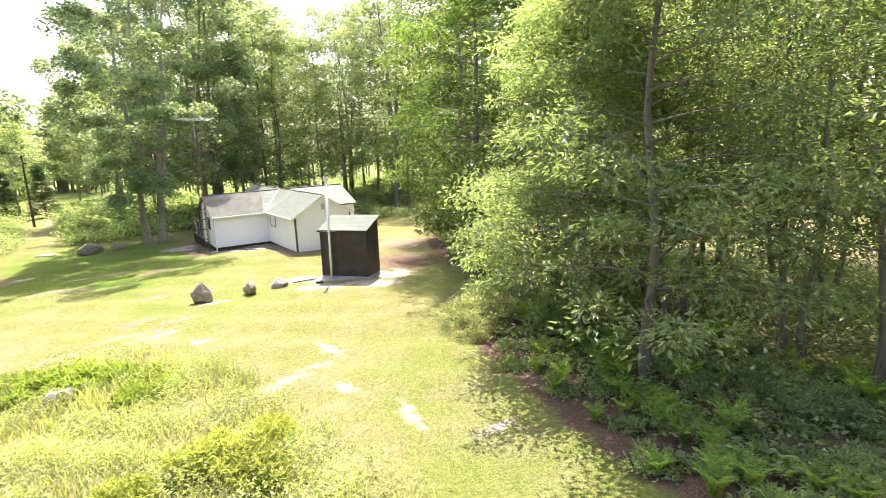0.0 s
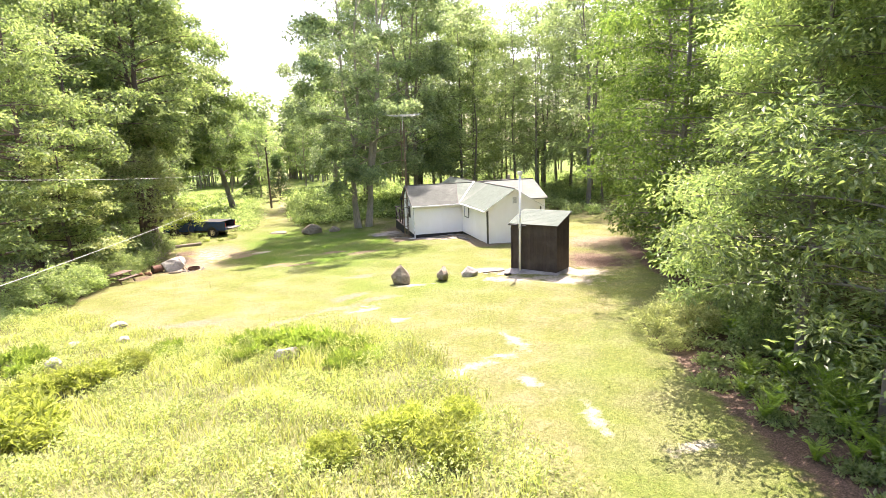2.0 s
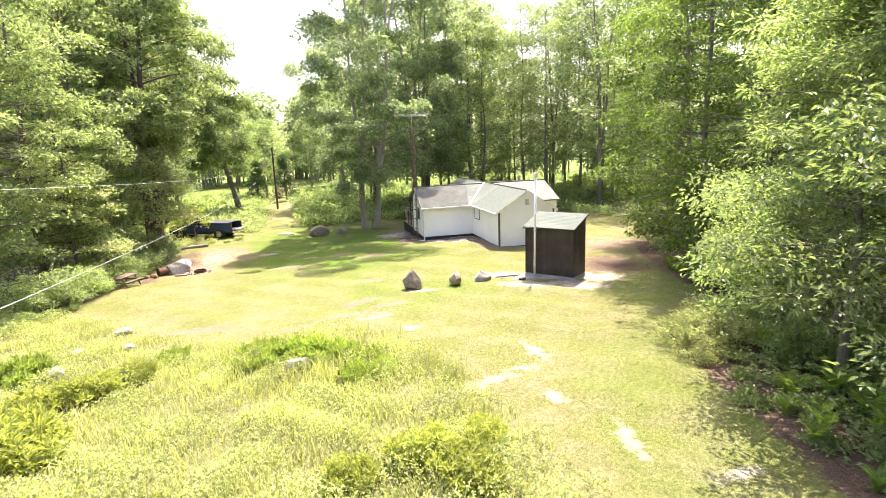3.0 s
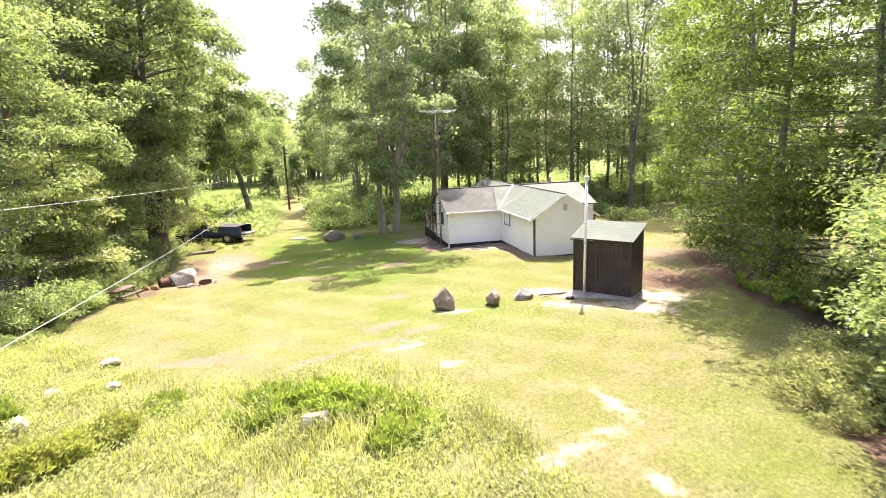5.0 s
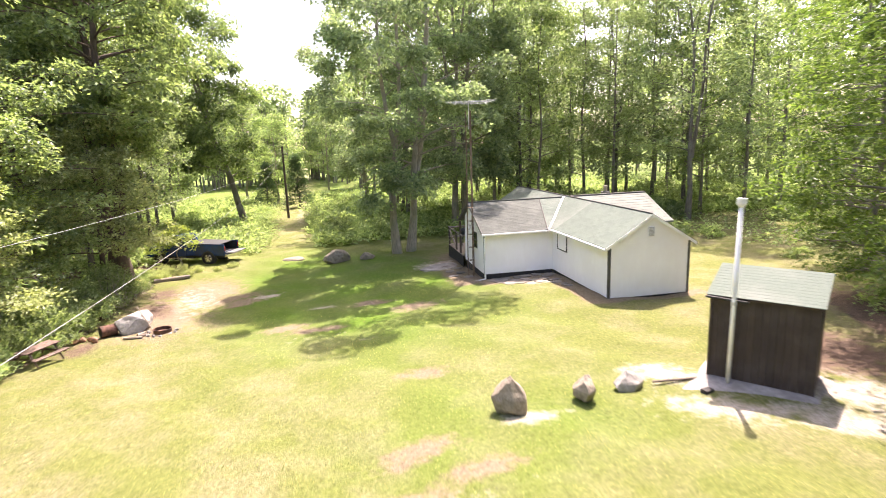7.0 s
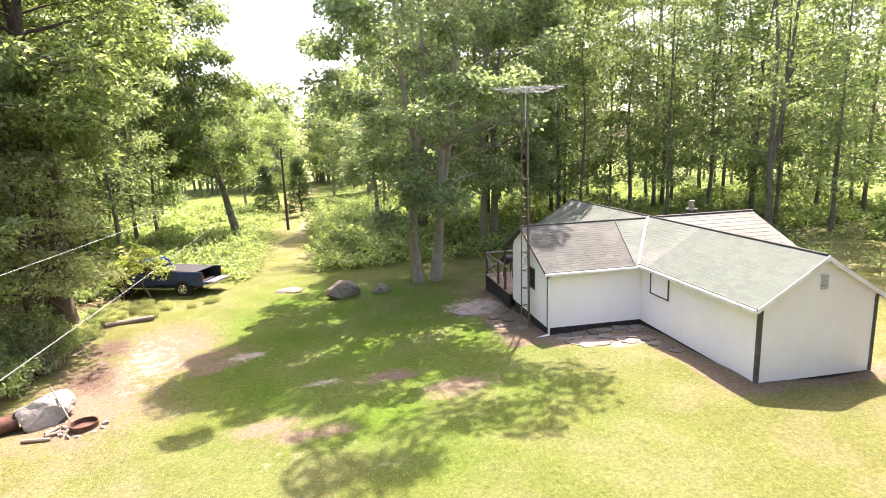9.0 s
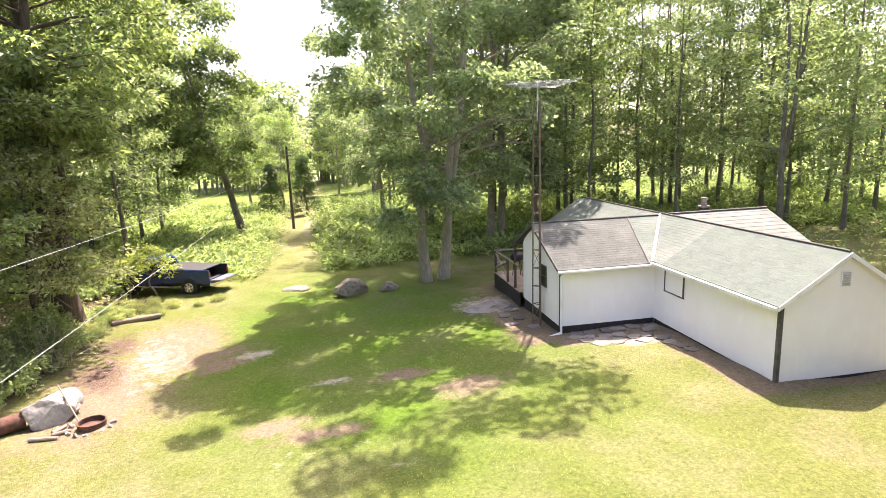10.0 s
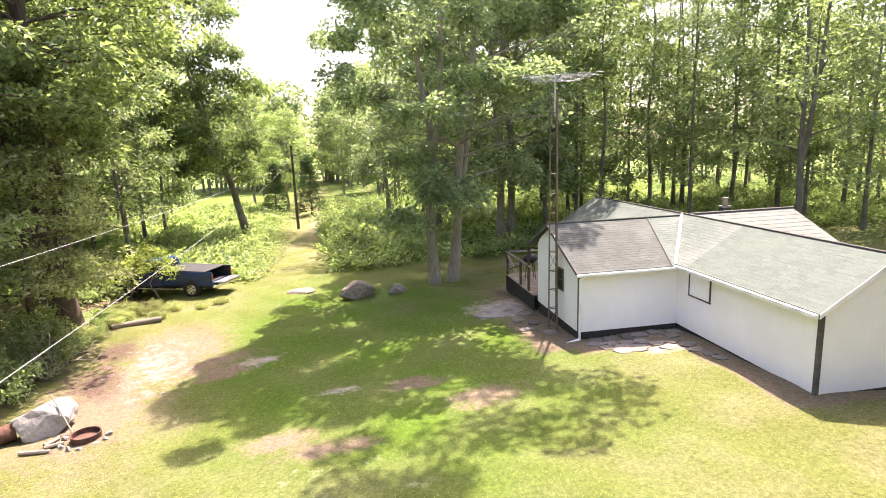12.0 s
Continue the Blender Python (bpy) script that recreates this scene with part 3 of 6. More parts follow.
# tall trees round the cabin
for side, tall, base, leaning, stems, sx, sy, cr in ((27, 31.5, 5.6, 0.1, 2, 6.6, 51.7, 7.8), (28, 28.0, 3.2, 0.0, 2, 5.6, 51.4, 4.4)):
    plant(grow("maple_tree", side, tall, 0.27, base, cr, 36, 5, 215, 0.26, LEAF_CROWN, BARK_GREY, "tall broadleaf tree leaning from a shared root", "column", 1.05, 0.7, 0.68, (leaning, -0.02), stems, 6.5, 0.1, 0.75, 0.6, 1.1, 0.35, 0.25, 0.55), [(sx, sy, 1.0, 0)])
oak = grow("oak_tree", 21, 30.0, 0.3, 4.0, 6.6, 34, 4, 190, 0.3, LEAF_CROWN, BARK_GREY, "tall broadleaf shade tree with a pale trunk", "column", 1.2, 0.75, 0.68, (0, 0), 2, 9.0, 0.1, 0.8, 0.5, 1.1, 0.35, 0.3, 0.35)
plant(oak, [(12.3, 61.2, 1.0, 60), (13.6, 62.6, 1.05, 200), (6.6, 82.0, 0.85, 300), (-17.0, 60.0, 0.95, 20)])
west_tree = grow("west_tree", 23, 20.0, 0.32, 2.2, 5.0, 48, 5, 105, 0.23, LEAF_WEST, BARK_RED, "large broadleaf tree with a thick reddish trunk", "column", 0.98, 0.42, 0.55, rise=0.4, sag=0.75, droop=0.3, open_share=0.33)
tall_west = grow("west_tree", 29, 24.0, 0.4, 8.0, 5.2, 34, 4, 120, 0.27, LEAF_WEST, BARK_RED, "thick reddish trunk with high spreading branches", "round", 1.05, 0.55, 0.55, rise=0.5)
plant(tall_west, [(-10.7, 48.4, 1.0, 0), (-11.7, 49.4, 1.05, 150)])
low_maple = grow("young_maple", 52, 13.0, 0.16, 2.6, 3.6, 40, 5, 84, 0.2, LEAF_PALE, BARK_RED, "young maple with pale sunlit sprays of leaves", "dome", 0.85, 0.3, 0.6, rise=0.35, sag=0.8, droop=0.3, open_share=0.42)
plant(low_maple, [(-11.0, 46.0, 1.0, 40), (-12.6, 36.0, 0.8, 200)])
plant(west_tree, [(-14.0, 43.4, 0.98, 160), (-14.8, 37.6, 0.95, 250), (-16.2, 50.0, 1.1, 80), (-15.0, 31.5, 0.9, 100)])
lean_tree = grow("leaning_tree", 24, 27.0, 0.36, 5.5, 4.9, 36, 4, 200, 0.33, LEAF, BARK, "leaning tall tree beside the clearing", "column", 1.25, 0.7, 0.6, (-0.23, -0.03), 2, 10.0, 0.05, 0.7, 0.5)
plant(lean_tree, [(-7.3, 78.0, 1.0, 0)])
spruce = grow("spruce_tree", 25, 8.0, 0.12, 0.6, 2.0, 60, 3, 30, 0.28, NEEDLE, BARK, "small dark spruce beside the lane", "cone", 0.42, 0.3, 0.2, rise=0.0, sag=0.3)
plant(spruce, [(-1.8, 92.0, 1.0, 0), (-6.2, 96.0, 0.9, 90)])
bright_tree = grow("young_tree", 26, 14.0, 0.16, 3.0, 3.8, 24, 4, 70, 0.3, LEAF_FRONT, BARK_GREY, "bright young tree in full sun beside the lane", "round", 0.9, 0.5)
plant(bright_tree, [(-5.0, 100.0, 1.0, 0), (3.0, 118.0, 1.1, 50), (-10.5, 112.0, 1.2, 120), (39.0, 45.0, 0.8, 0)])

# the open woods behind, and on both sides
slender = grow("forest_tree", 22, 28.0, 0.19, 4.2, 4.4, 24, 2, 84, 0.31, LEAF_FAR, BARK, "slender forest tree with an open layered crown", "column", 1.25, 0.7, 0.62, rise=0.6, low=1.15)
forked = grow("forest_tree", 33, 27.0, 0.2, 5.0, 5.0, 24, 2, 84, 0.31, LEAF_FAR, BARK, "forked forest tree with a high open crown", "round", 1.3, 0.7, 0.62, (0.02, 0), 2, 7.0, 0.09, 0.75, low=1.1)
dim = grow("forest_tree", 34, 22.0, 0.16, 2.2, 4.0, 24, 2, 80, 0.3, LEAF, BARK, "dark green forest tree with low branches", "column", 1.2, 0.65, 0.62, rise=0.5)
rng = np.random.default_rng(5)
spots = []
tries = 0
while len(spots) < 70 and tries < 20000:
    tries += 1
    x, y = rng.uniform(-44, 66), rng.uniform(54, 98)
    if x < -16:
        y = rng.uniform(46, 98)
    if x > 26:
        y = rng.uniform(42, 96)
    if min(-0.112 * y, 3.4 - 0.142 * y) - 5.6 < x < 6.2:
        continue
    if 0 < x < 15 and y < 66 or -9 < x < 0 and y < 62 or 12 < x < 26 and y < 60:
        continue
    if any((x - a) ** 2 + (y - b) ** 2 < 4.0 ** 2 for a, b, *_ in spots):
        continue
    spots.append((x, y, rng.uniform(0.85, 1.12), rng.uniform(0, 360)))
spots += [(9.6, 70.0, 0.95, 210), (34.0, 57.0, 0.9, 20), (19.5, 64.0, 1.0, 200), (33.0, 70.0, 1.0, 20), (21.5, 70.0, 1.1, 20), (27.0, 66.0, 1.0, 110), (16.5, 74.0, 1.1, 50), (-17.0, 66.0, 1.0, 50), (-21.0, 72.0, 1.0, 150), (-18.5, 80.0, 1.0, 250), (-21.0, 57.0, 1.0, 10)]
plant([slender, forked, dim], spots)


def far_woods():
    """The wall of woods that closes the view all round: crowns and stems in one sheet of stuff."""
    rng = np.random.default_rng(8)
    centres, stems = [], []
    for i in range(600):
        a = rng.uniform(-math.pi, math.pi) if i < 520 else rng.uniform(-0.25, 0.1)
        if abs(a) < 1.35:
            d = rng.uniform(88, 150)
        else:
            d = rng.uniform(45, 80)
        x, y = math.sin(a) * d, 20 + math.cos(a) * d
        g, h = float(lie(x, y)), rng.uniform(20, 27)
        if -0.2 < a < 0.06:
            h *= 0.86
            d = max(d, rng.uniform(118, 150))
            x, y = math.sin(a) * d, 20 + math.cos(a) * d
        stems.append([((x, y, g - 0.3), 0.2), ((x, y, g + h * 0.8), 0.06)])
        for k in range(14):
            q = rng.random()
            r = 3.6 * math.sin(math.pi * (0.15 + 0.8 * q)) * rng.random() ** 0.5
            b = rng.uniform(0, 6.28)
            centres.append((x + math.cos(b) * r, y + math.sin(b) * r, g + h * (0.08 + 0.9 * q ** 0.8)))
    centres = np.array(centres)
    where, way, size = spray(centres, rng.uniform(1.2, 2.2, len(centres)), 14, 1.1, rng, 0.6)
    ob = new("far_woods", leaf_mesh("far_woods", where, way, size, LEAF_FAR, rng, 0.6))
    tagged(ob, "distant sunlit deciduous woods", "woods", kind="stuff")
    v, f = tubes(stems, 5)
    tagged(new("far_stems", mesh_of("far_stems", v, f, BARK, True)), "distant dark tree stems", "woods", kind="stuff")


far_woods()


def undergrowth():
    """Low leafy plants on the floor of the woods behind the clearing."""
    rng = np.random.default_rng(61)
    n = 5200
    x, y = rng.uniform(-38, 48, n), 57 + 48 * rng.random(n) ** 1.4
    keep = np.abs(x + 2.5 + (y - 60) * 0.03) > 1.9 + 1.2 * rng.random(n)
    x, y = x[keep], y[keep]
    centres = np.stack([x, y, lie(x, y) + rng.uniform(0.15, 0.8, len(x))], 1)
    where, way, size = spray(centres, rng.uniform(0.35, 0.8, len(x)), 13, 0.4, rng, 0.6, -0.2)
    tagged(new("undergrowth", leaf_mesh("undergrowth", where, way, size, LEAF_SHRUB, rng, 0.5)), "low sunlit undergrowth on the floor of the woods", "undergrowth", kind="stuff")


undergrowth()

# ---- the cabin ----
CABIN = Matrix.Translation((11.78, 33.594, 0)) @ pose(0, 0, 0, 0, 0, -2) @ Matrix(((1, 0, 0, 0), (0, 1, 0, 0), (0.008, 0, 1, 0), (0, 0, 0, 1)))
A_W, A_L, A_EAVE, A_RIDGE = 3.67, 16.6, 1.84, 2.97
B_X, B_Y0, B_Y1, B_RIDGE_Y, B_EAVE, B_RIDGE = -3.65, 6.05, 10.2, 8.75, 1.74, 2.9
E_X = 6.57
BOTTOM = -0.43


def cabin_piece(name, bm, material, parent, label="", smooth=False):
    bm.transform(CABIN)
    return part(name, bm, material, parent, label, smooth)


def slope_plate(a, b, c, d, thick):
    n = (Vector(b) - Vector(a)).cross(Vector(d) - Vector(a)).normalized()
    if n.z < 0:
        n = -n
    return prism([Vector(p) for p in (a, b, c, d)], n * thick)


def shingles(a, b, c, d, row, width, rng, keep=None):
    """Rows of tabs on a slope: a, b the ends of the eave, c, d of the ridge above b and a."""
    a, b, c, d = (Vector(p) for p in (a, b, c, d))
    n = (b - a).cross(d - a).normalized()
    n = -n if n.z < 0 else n
    rows = max(1, int((d - a).length / row))
    verts, faces = [], []
    for i in range(rows):
        s0, s1 = i / rows, min(1.0, (i + 1.12) / rows)
        l0, r0, l1, r1 = a.lerp(d, s0), b.lerp(c, s0), a.lerp(d, s1), b.lerp(c, s1)
        span = (r0 - l0).length
        x = -rng.random() * width
        while x < span:
            x1 = x + width * rng.uniform(0.85, 1.15)
            f0, f1 = max(0, x / span), min(1, x1 / span)
            x = x1 + 0.006
            if f1 - f0 < 0.004 or (keep and not keep(l0.lerp(r0, (f0 + f1) / 2))):
                continue
            lift = n * (0.004 + 0.003 * rng.random())
            p = [l0.lerp(r0, f0), l0.lerp(r0, f1), l1.lerp(r1, f1), l1.lerp(r1, f0)]
            k = len(verts)
            verts += [p[0] + lift, p[1] + lift, p[2] + n * 0.001, p[3] + n * 0.001, p[0], p[1]]
            faces += [(k, k + 1, k + 2, k + 3), (k, k + 4, k + 5, k + 1)]
    return [CABIN @ v for v in verts], faces


def build_cabin():
    rng = random.Random(4)
    cabin = thing("cabin", Matrix(), "white single-storey cabin with green shingle roof and side wings", "cabin")

    def wall(outline, push, label=""):
        return cabin_piece("wall", prism(outline, push), WHITE_SIDING, cabin, label)

    t = 0.12
    mid = A_W / 2
    wall([(0, 0, BOTTOM), (A_W, 0, BOTTOM), (A_W, 0, A_EAVE), (0, 0, A_EAVE)], (0, t, 0))
    cabin_piece("gable", prism([(-0.02, -0.012, A_EAVE + 0.003), (A_W + 0.02, -0.012, A_EAVE + 0.003), (mid, -0.012, A_RIDGE - 0.02)], (0, t, 0)), WHITE_SIDING, cabin)
    wall([(0, t, BOTTOM), (0, B_Y0, BOTTOM), (0, B_Y0, A_EAVE), (0, t, A_EAVE)], (t, 0, 0))
    wall([(0, B_Y1, BOTTOM), (0, A_L, BOTTOM), (0, A_L, A_EAVE), (0, B_Y1, A_EAVE)], (t, 0, 0))
    wall([(A_W, t, BOTTOM), (A_W, B_Y0, BOTTOM), (A_W, B_Y0, A_EAVE), (A_W, t, A_EAVE)], (-t, 0, 0))
    wall([(A_W, B_Y1, BOTTOM), (A_W, A_L, BOTTOM), (A_W, A_L, A_EAVE), (A_W, B_Y1, A_EAVE)], (-t, 0, 0))
    wall([(0, A_L, BOTTOM), (A_W, A_L, BOTTOM), (A_W, A_L, A_EAVE), (mid, A_L, A_RIDGE - 0.02), (0, A_L, A_EAVE)], (0, -t, 0))
    wall([(B_X, B_Y0, BOTTOM), (0, B_Y0, BOTTOM), (0, B_Y0, B_EAVE), (B_X, B_Y0, B_EAVE)], (0, t, 0))
    wall([(B_X, B_Y1, BOTTOM), (0, B_Y1, BOTTOM), (0, B_Y1, B_EAVE + 0.3), (B_X, B_Y1, B_EAVE + 0.3)], (0, -t, 0))
    wall([(B_X, B_Y0 + t, BOTTOM), (B_X, B_Y1 - t, BOTTOM), (B_X, B_Y1 - t, B_EAVE + 0.42), (B_X, B_RIDGE_Y, B_RIDGE - 0.03), (B_X, B_Y0 + t, B_EAVE)], (t, 0, 0))
    wall([(A_W, B_Y0, BOTTOM), (E_X, B_Y0, BOTTOM), (E_X, B_Y0, B_EAVE), (A_W, B_Y0, B_EAVE)], (0, t, 0))
    wall([(A_W, B_Y1 + 1, BOTTOM), (E_X, B_Y1 + 1, BOTTOM), (E_X, B_Y1 + 1, B_EAVE), (A_W, B_Y1 + 1, B_EAVE)], (0, -t, 0))
    wall([(E_X, B_Y0 + t, BOTTOM), (E_X, B_Y1 + 1 - t, BOTTOM), (E_X, B_Y1 + 1 - t, B_EAVE), (E_X, B_RIDGE_Y, B_RIDGE - 0.03), (E_X, B_Y0 + t, B_EAVE)], (-t, 0, 0))
    # dark skirting under the siding
    for a, b in (((0.04, 0.04), (A_W - 0.04, 0.04)), ((0.04, 0.08), (0.04, B_Y0 - 0.03)), ((B_X + 0.04, B_Y0 + 0.04), (0.0, B_Y0 + 0.04)), ((B_X + 0.04, B_Y0 + 0.08), (B_X + 0.04, B_Y1 - 0.1)), ((A_W - 0.04, 0.08), (A_W - 0.04, B_Y0))):
        d = Vector((b[0] - a[0], b[1] - a[1], 0))
        q = d.normalized().cross(Vector((0, 0, 1))) * 0.03
        cabin_piece("skirting", prism([(a[0], a[1], -1.25), (b[0], b[1], -1.25), (b[0], b[1], BOTTOM + 0.01), (a[0], a[1], BOTTOM + 0.01)], q), SKIRT, cabin, "dark skirting under the siding")
    # roofs
    oh = 0.22
    ae = A_EAVE - 0.02 - oh * (A_RIDGE - A_EAVE) / mid
    be = B_EAVE - 0.02 - oh * 0.42
    th = 0.07
    west = ((-oh, -0.16, ae), (-oh, A_L + 0.2, ae), (mid, A_L + 0.2, A_RIDGE), (mid, -0.16, A_RIDGE))
    east = ((A_W + oh, -0.16, ae), (A_W + oh, A_L + 0.2, ae), (mid, A_L + 0.2, A_RIDGE), (mid, -0.16, A_RIDGE))
    slope_a, slope_b = (A_RIDGE - ae) / (mid + oh), (B_RIDGE - be) / (B_RIDGE_Y - B_Y0 + oh)
    # west slope in two pieces, in front of and behind the wing
    vx = mid - (A_RIDGE - B_RIDGE) / slope_a
    v_low = (-oh, B_Y0 - oh + (ae - be) / slope_b, ae)
    cabin_piece("roof", prism([(-oh, -0.16, ae), v_low, (vx, B_RIDGE_Y, B_RIDGE), (mid, B_RIDGE_Y, A_RIDGE), (mid, -0.16, A_RIDGE)], (0, 0, th)), ROOF_BASE, cabin)
    cabin_piece("roof", prism([(-oh, 11.6, ae), (-oh, A_L + 0.2, ae), (mid, A_L + 0.2, A_RIDGE), (mid, B_RIDGE_Y + 0.01, A_RIDGE), (vx, B_RIDGE_Y + 0.01, B_RIDGE)], (0, 0, th)), ROOF_BASE, cabin)
    cabin_piece("roof", slope_plate((A_W + oh, -0.16, ae), (A_W + oh, A_L + 0.2, ae), (mid + 0.005, A_L + 0.2, A_RIDGE), (mid + 0.005, -0.16, A_RIDGE), th), ROOF_BASE, cabin)
    fe = B_RIDGE - (11.3 - B_RIDGE_Y) * 0.47
    cabin_piece("roof", prism([(B_X - 0.15, B_Y0 - oh, be), (-oh, B_Y0 - oh, be), (vx, B_RIDGE_Y, B_RIDGE), (B_X - 0.15, B_RIDGE_Y, B_RIDGE)], (0, 0, th)), ROOF_BASE, cabin)
    cabin_piece("roof", prism([(B_X - 0.15, B_RIDGE_Y + 0.005, B_RIDGE), (vx, B_RIDGE_Y + 0.005, B_RIDGE), (-oh + 0.3, 11.3, fe), (B_X - 0.15, 11.3, fe)], (0, 0, th)), ROOF_BASE, cabin)
    cabin_piece("roof", prism([(A_W - 0.9, B_Y0 - oh, be), (E_X + 0.15, B_Y0 - oh, be), (E_X + 0.15, B_RIDGE_Y, B_RIDGE), (mid + 0.1, B_RIDGE_Y, B_RIDGE)], (0, 0, th + 0.02)), PALE_METAL, cabin, "pale ribbed metal roof")
    cabin_piece("roof", prism([(mid + 0.1, B_RIDGE_Y + 0.005, B_RIDGE), (E_X + 0.15, B_RIDGE_Y + 0.005, B_RIDGE), (E_X + 0.15, 12.2, 1.6), (mid + 0.1, 12.2, 1.6)], (0, 0, th)), PALE_METAL, cabin, "pale ribbed metal roof")
    for i in range(11):
        y = B_Y0 - oh + 0.12 + i * 0.26
        z = be + (y - B_Y0 + oh) * slope_b + th + 0.022
        cabin_piece("roof_rib", boxed((E_X - A_W + 0.7, 0.02, 0.006), Matrix.Translation(((A_W + E_X) / 2 - 0.2, y, z))), PALE_METAL, cabin)
    up = Vector((0, 0, th))
    lift = [Vector(p) + up for p in west]
    # the near part of the west slope: single tabs; the rest as one field
    split = 5.28
    along, upward = Vector((0, 1, 0)), (Vector((mid, 0, A_RIDGE)) - Vector((-oh, 0, ae)))
    length = upward.length
    upward.normalize()
    normal = along.cross(upward)
    normal = -normal if normal.z < 0 else normal
    rows, tab_w = 17, 0.32
    tabs = {}
    for kind, w in (("whole", tab_w), ("half", tab_w / 2)):
        dy = length / rows
        q = [(0.0015, 0, 0.004), (w - 0.0015, 0, 0.004), (w - 0.0015, dy * 1.12, 0.002), (0.0015, dy * 1.12, 0.002), (0.0015, 0, 0), (w - 0.0015, 0, 0)]
        tabs[kind] = mesh_of("shingle", q, [(0, 1, 2, 3), (1, 0, 4, 5)], SHINGLE_PIECE)
    frame_m = Matrix(((*along, 0), (*upward, 0), (*normal, 0), (0, 0, 0, 1))).transposed()
    for i in range(rows):
        at_y = -0.16
        k = 0
        while at_y < split - 0.01:
            kind = "half" if (i % 2 and k == 0) or (split - at_y < tab_w * 0.75) else "whole"
            spot = Vector((-oh, at_y, ae + th)) + upward * (length * i / rows)
            ob = new("shingle", tabs[kind])
            ob.parent = cabin
            ob.matrix_local = CABIN @ Matrix.Translation(spot) @ frame_m
            at_y += tab_w if kind == "whole" else tab_w / 2
            k += 1
    v, f = shingles((-oh, split, ae + th), (-oh, B_Y0 - oh + 0.1, ae + th), (mid, B_RIDGE_Y, A_RIDGE + th), (mid, split, A_RIDGE + th), 0.14, 0.32, rng)
    part("shingle_field", mesh_of("shingle_field", v, f, SHINGLE_GREEN), SHINGLE_GREEN, cabin, "weathered pale green shingles")
    v, f = shingles((-oh, 11.6, ae + th), (-oh, A_L + 0.2, ae + th), (mid, A_L + 0.2, A_RIDGE + th), (mid, B_RIDGE_Y, A_RIDGE + th), 0.14, 0.32, rng)
    part("shingle_field", mesh_of("shingle_field", v, f, SHINGLE_GREEN), SHINGLE_GREEN, cabin, "weathered pale green shingles")
    v, f = shingles((A_W + oh, -0.16, ae + th), (A_W + oh, A_L + 0.2, ae + th), (mid, A_L + 0.2, A_RIDGE + th), (mid, -0.16, A_RIDGE + th), 0.14, 0.32, rng)
    part("shingle_field", mesh_of("shingle_field", v, f, SHINGLE_GREEN), SHINGLE_GREEN, cabin, "weathered pale green shingles")
    v, f = shingles((B_X - 0.15, B_Y0 - oh, be + th), (-oh - 0.15, B_Y0 - oh, be + th), (0.28, B_RIDGE_Y, B_RIDGE + th), (B_X - 0.15, B_RIDGE_Y, B_RIDGE + th), 0.14, 0.32, rng)
    part("shingle_field", mesh_of("shingle_field", v, f, SHINGLE_BROWN), SHINGLE_BROWN, cabin, "older grey-brown shingles")
    v, f = shingles((-oh - 0.14, B_Y0 - oh, be + th), (-oh, B_Y0 - oh, be + th), (vx, B_RIDGE_Y, B_RIDGE + th), (0.3, B_RIDGE_Y, B_RIDGE + th), 0.14, 0.32, rng)
    part("shingle_field", mesh_of("shingle_field", v, f, SHINGLE_GREEN), SHINGLE_GREEN, cabin, "weathered pale green shingles")
    v, f = shingles((B_X - 0.15, 11.3, fe + th), (-oh, 11.3, fe + th), (vx, B_RIDGE_Y, B_RIDGE + th), (B_X - 0.15, B_RIDGE_Y, B_RIDGE + th), 0.14, 0.32, rng)
    part("shingle_field", mesh_of("shingle_field", v, f, SHINGLE_BROWN), SHINGLE_BROWN, cabin, "older grey-brown shingles")
    # ridge caps, the pale valley, a dark seam between old and new shingles
    for a, b, r, mt, nm in (((mid, -0.1, A_RIDGE + th + 0.02), (mid, A_L + 0.15, A_RIDGE + th + 0.02), 0.032, RIDGE_DARK, "ridge_cap"), ((B_X - 0.15, B_RIDGE_Y, B_RIDGE + th + 0.02), (vx, B_RIDGE_Y, B_RIDGE + th + 0.02), 0.04, SHINGLE_BROWN, "ridge_cap"), ((mid + 0.3, B_RIDGE_Y, B_RIDGE + th + 0.04), (E_X + 0.15, B_RIDGE_Y, B_RIDGE + th + 0.04), 0.05, RIDGE_DARK, "ridge_cap"), ((-oh - 0.15, B_Y0 - oh, be + th + 0.02), (0.29, B_RIDGE_Y, B_RIDGE + th + 0.02), 0.025, RIDGE_DARK, "seam")):
        bm = rod(bmesh.new(), a, b, r, sides=6)
        cabin_piece(nm, bm, mt, cabin)
    a, b = Vector((-oh, B_Y0 - oh + 0.05, be + th + 0.05)), Vector((vx - 0.02, B_RIDGE_Y - 0.1, B_RIDGE + th + 0.05))
    cabin_piece("valley_flashing", slope_plate(a + Vector((-0.045, 0, 0)), a + Vector((0.05, 0, 0.02)), b + Vector((0.05, 0, 0.02)), b + Vector((-0.045, 0, 0)), 0.02), GALVANISED, cabin, "white metal valley strip")
    # gutters
    g1 = cabin_piece("gutter", boxed((0.1, B_Y0 - oh + 0.12, 0.1), Matrix.Translation((-oh - 0.055, (B_Y0 - oh - 0.12) / 2 - 0.02, ae - 0.0)), 0.015), WHITE_TRIM, cabin, "white eaves gutter")
    g2 = cabin_piece("gutter", boxed((-B_X - oh + 0.2, 0.1, 0.09), Matrix.Translation(((B_X - oh - 0.06) / 2 - 0.06, B_Y0 - oh - 0.055, be - 0.0)), 0.015), WHITE_TRIM, cabin, "white eaves gutter")
    bm = bmesh.new()
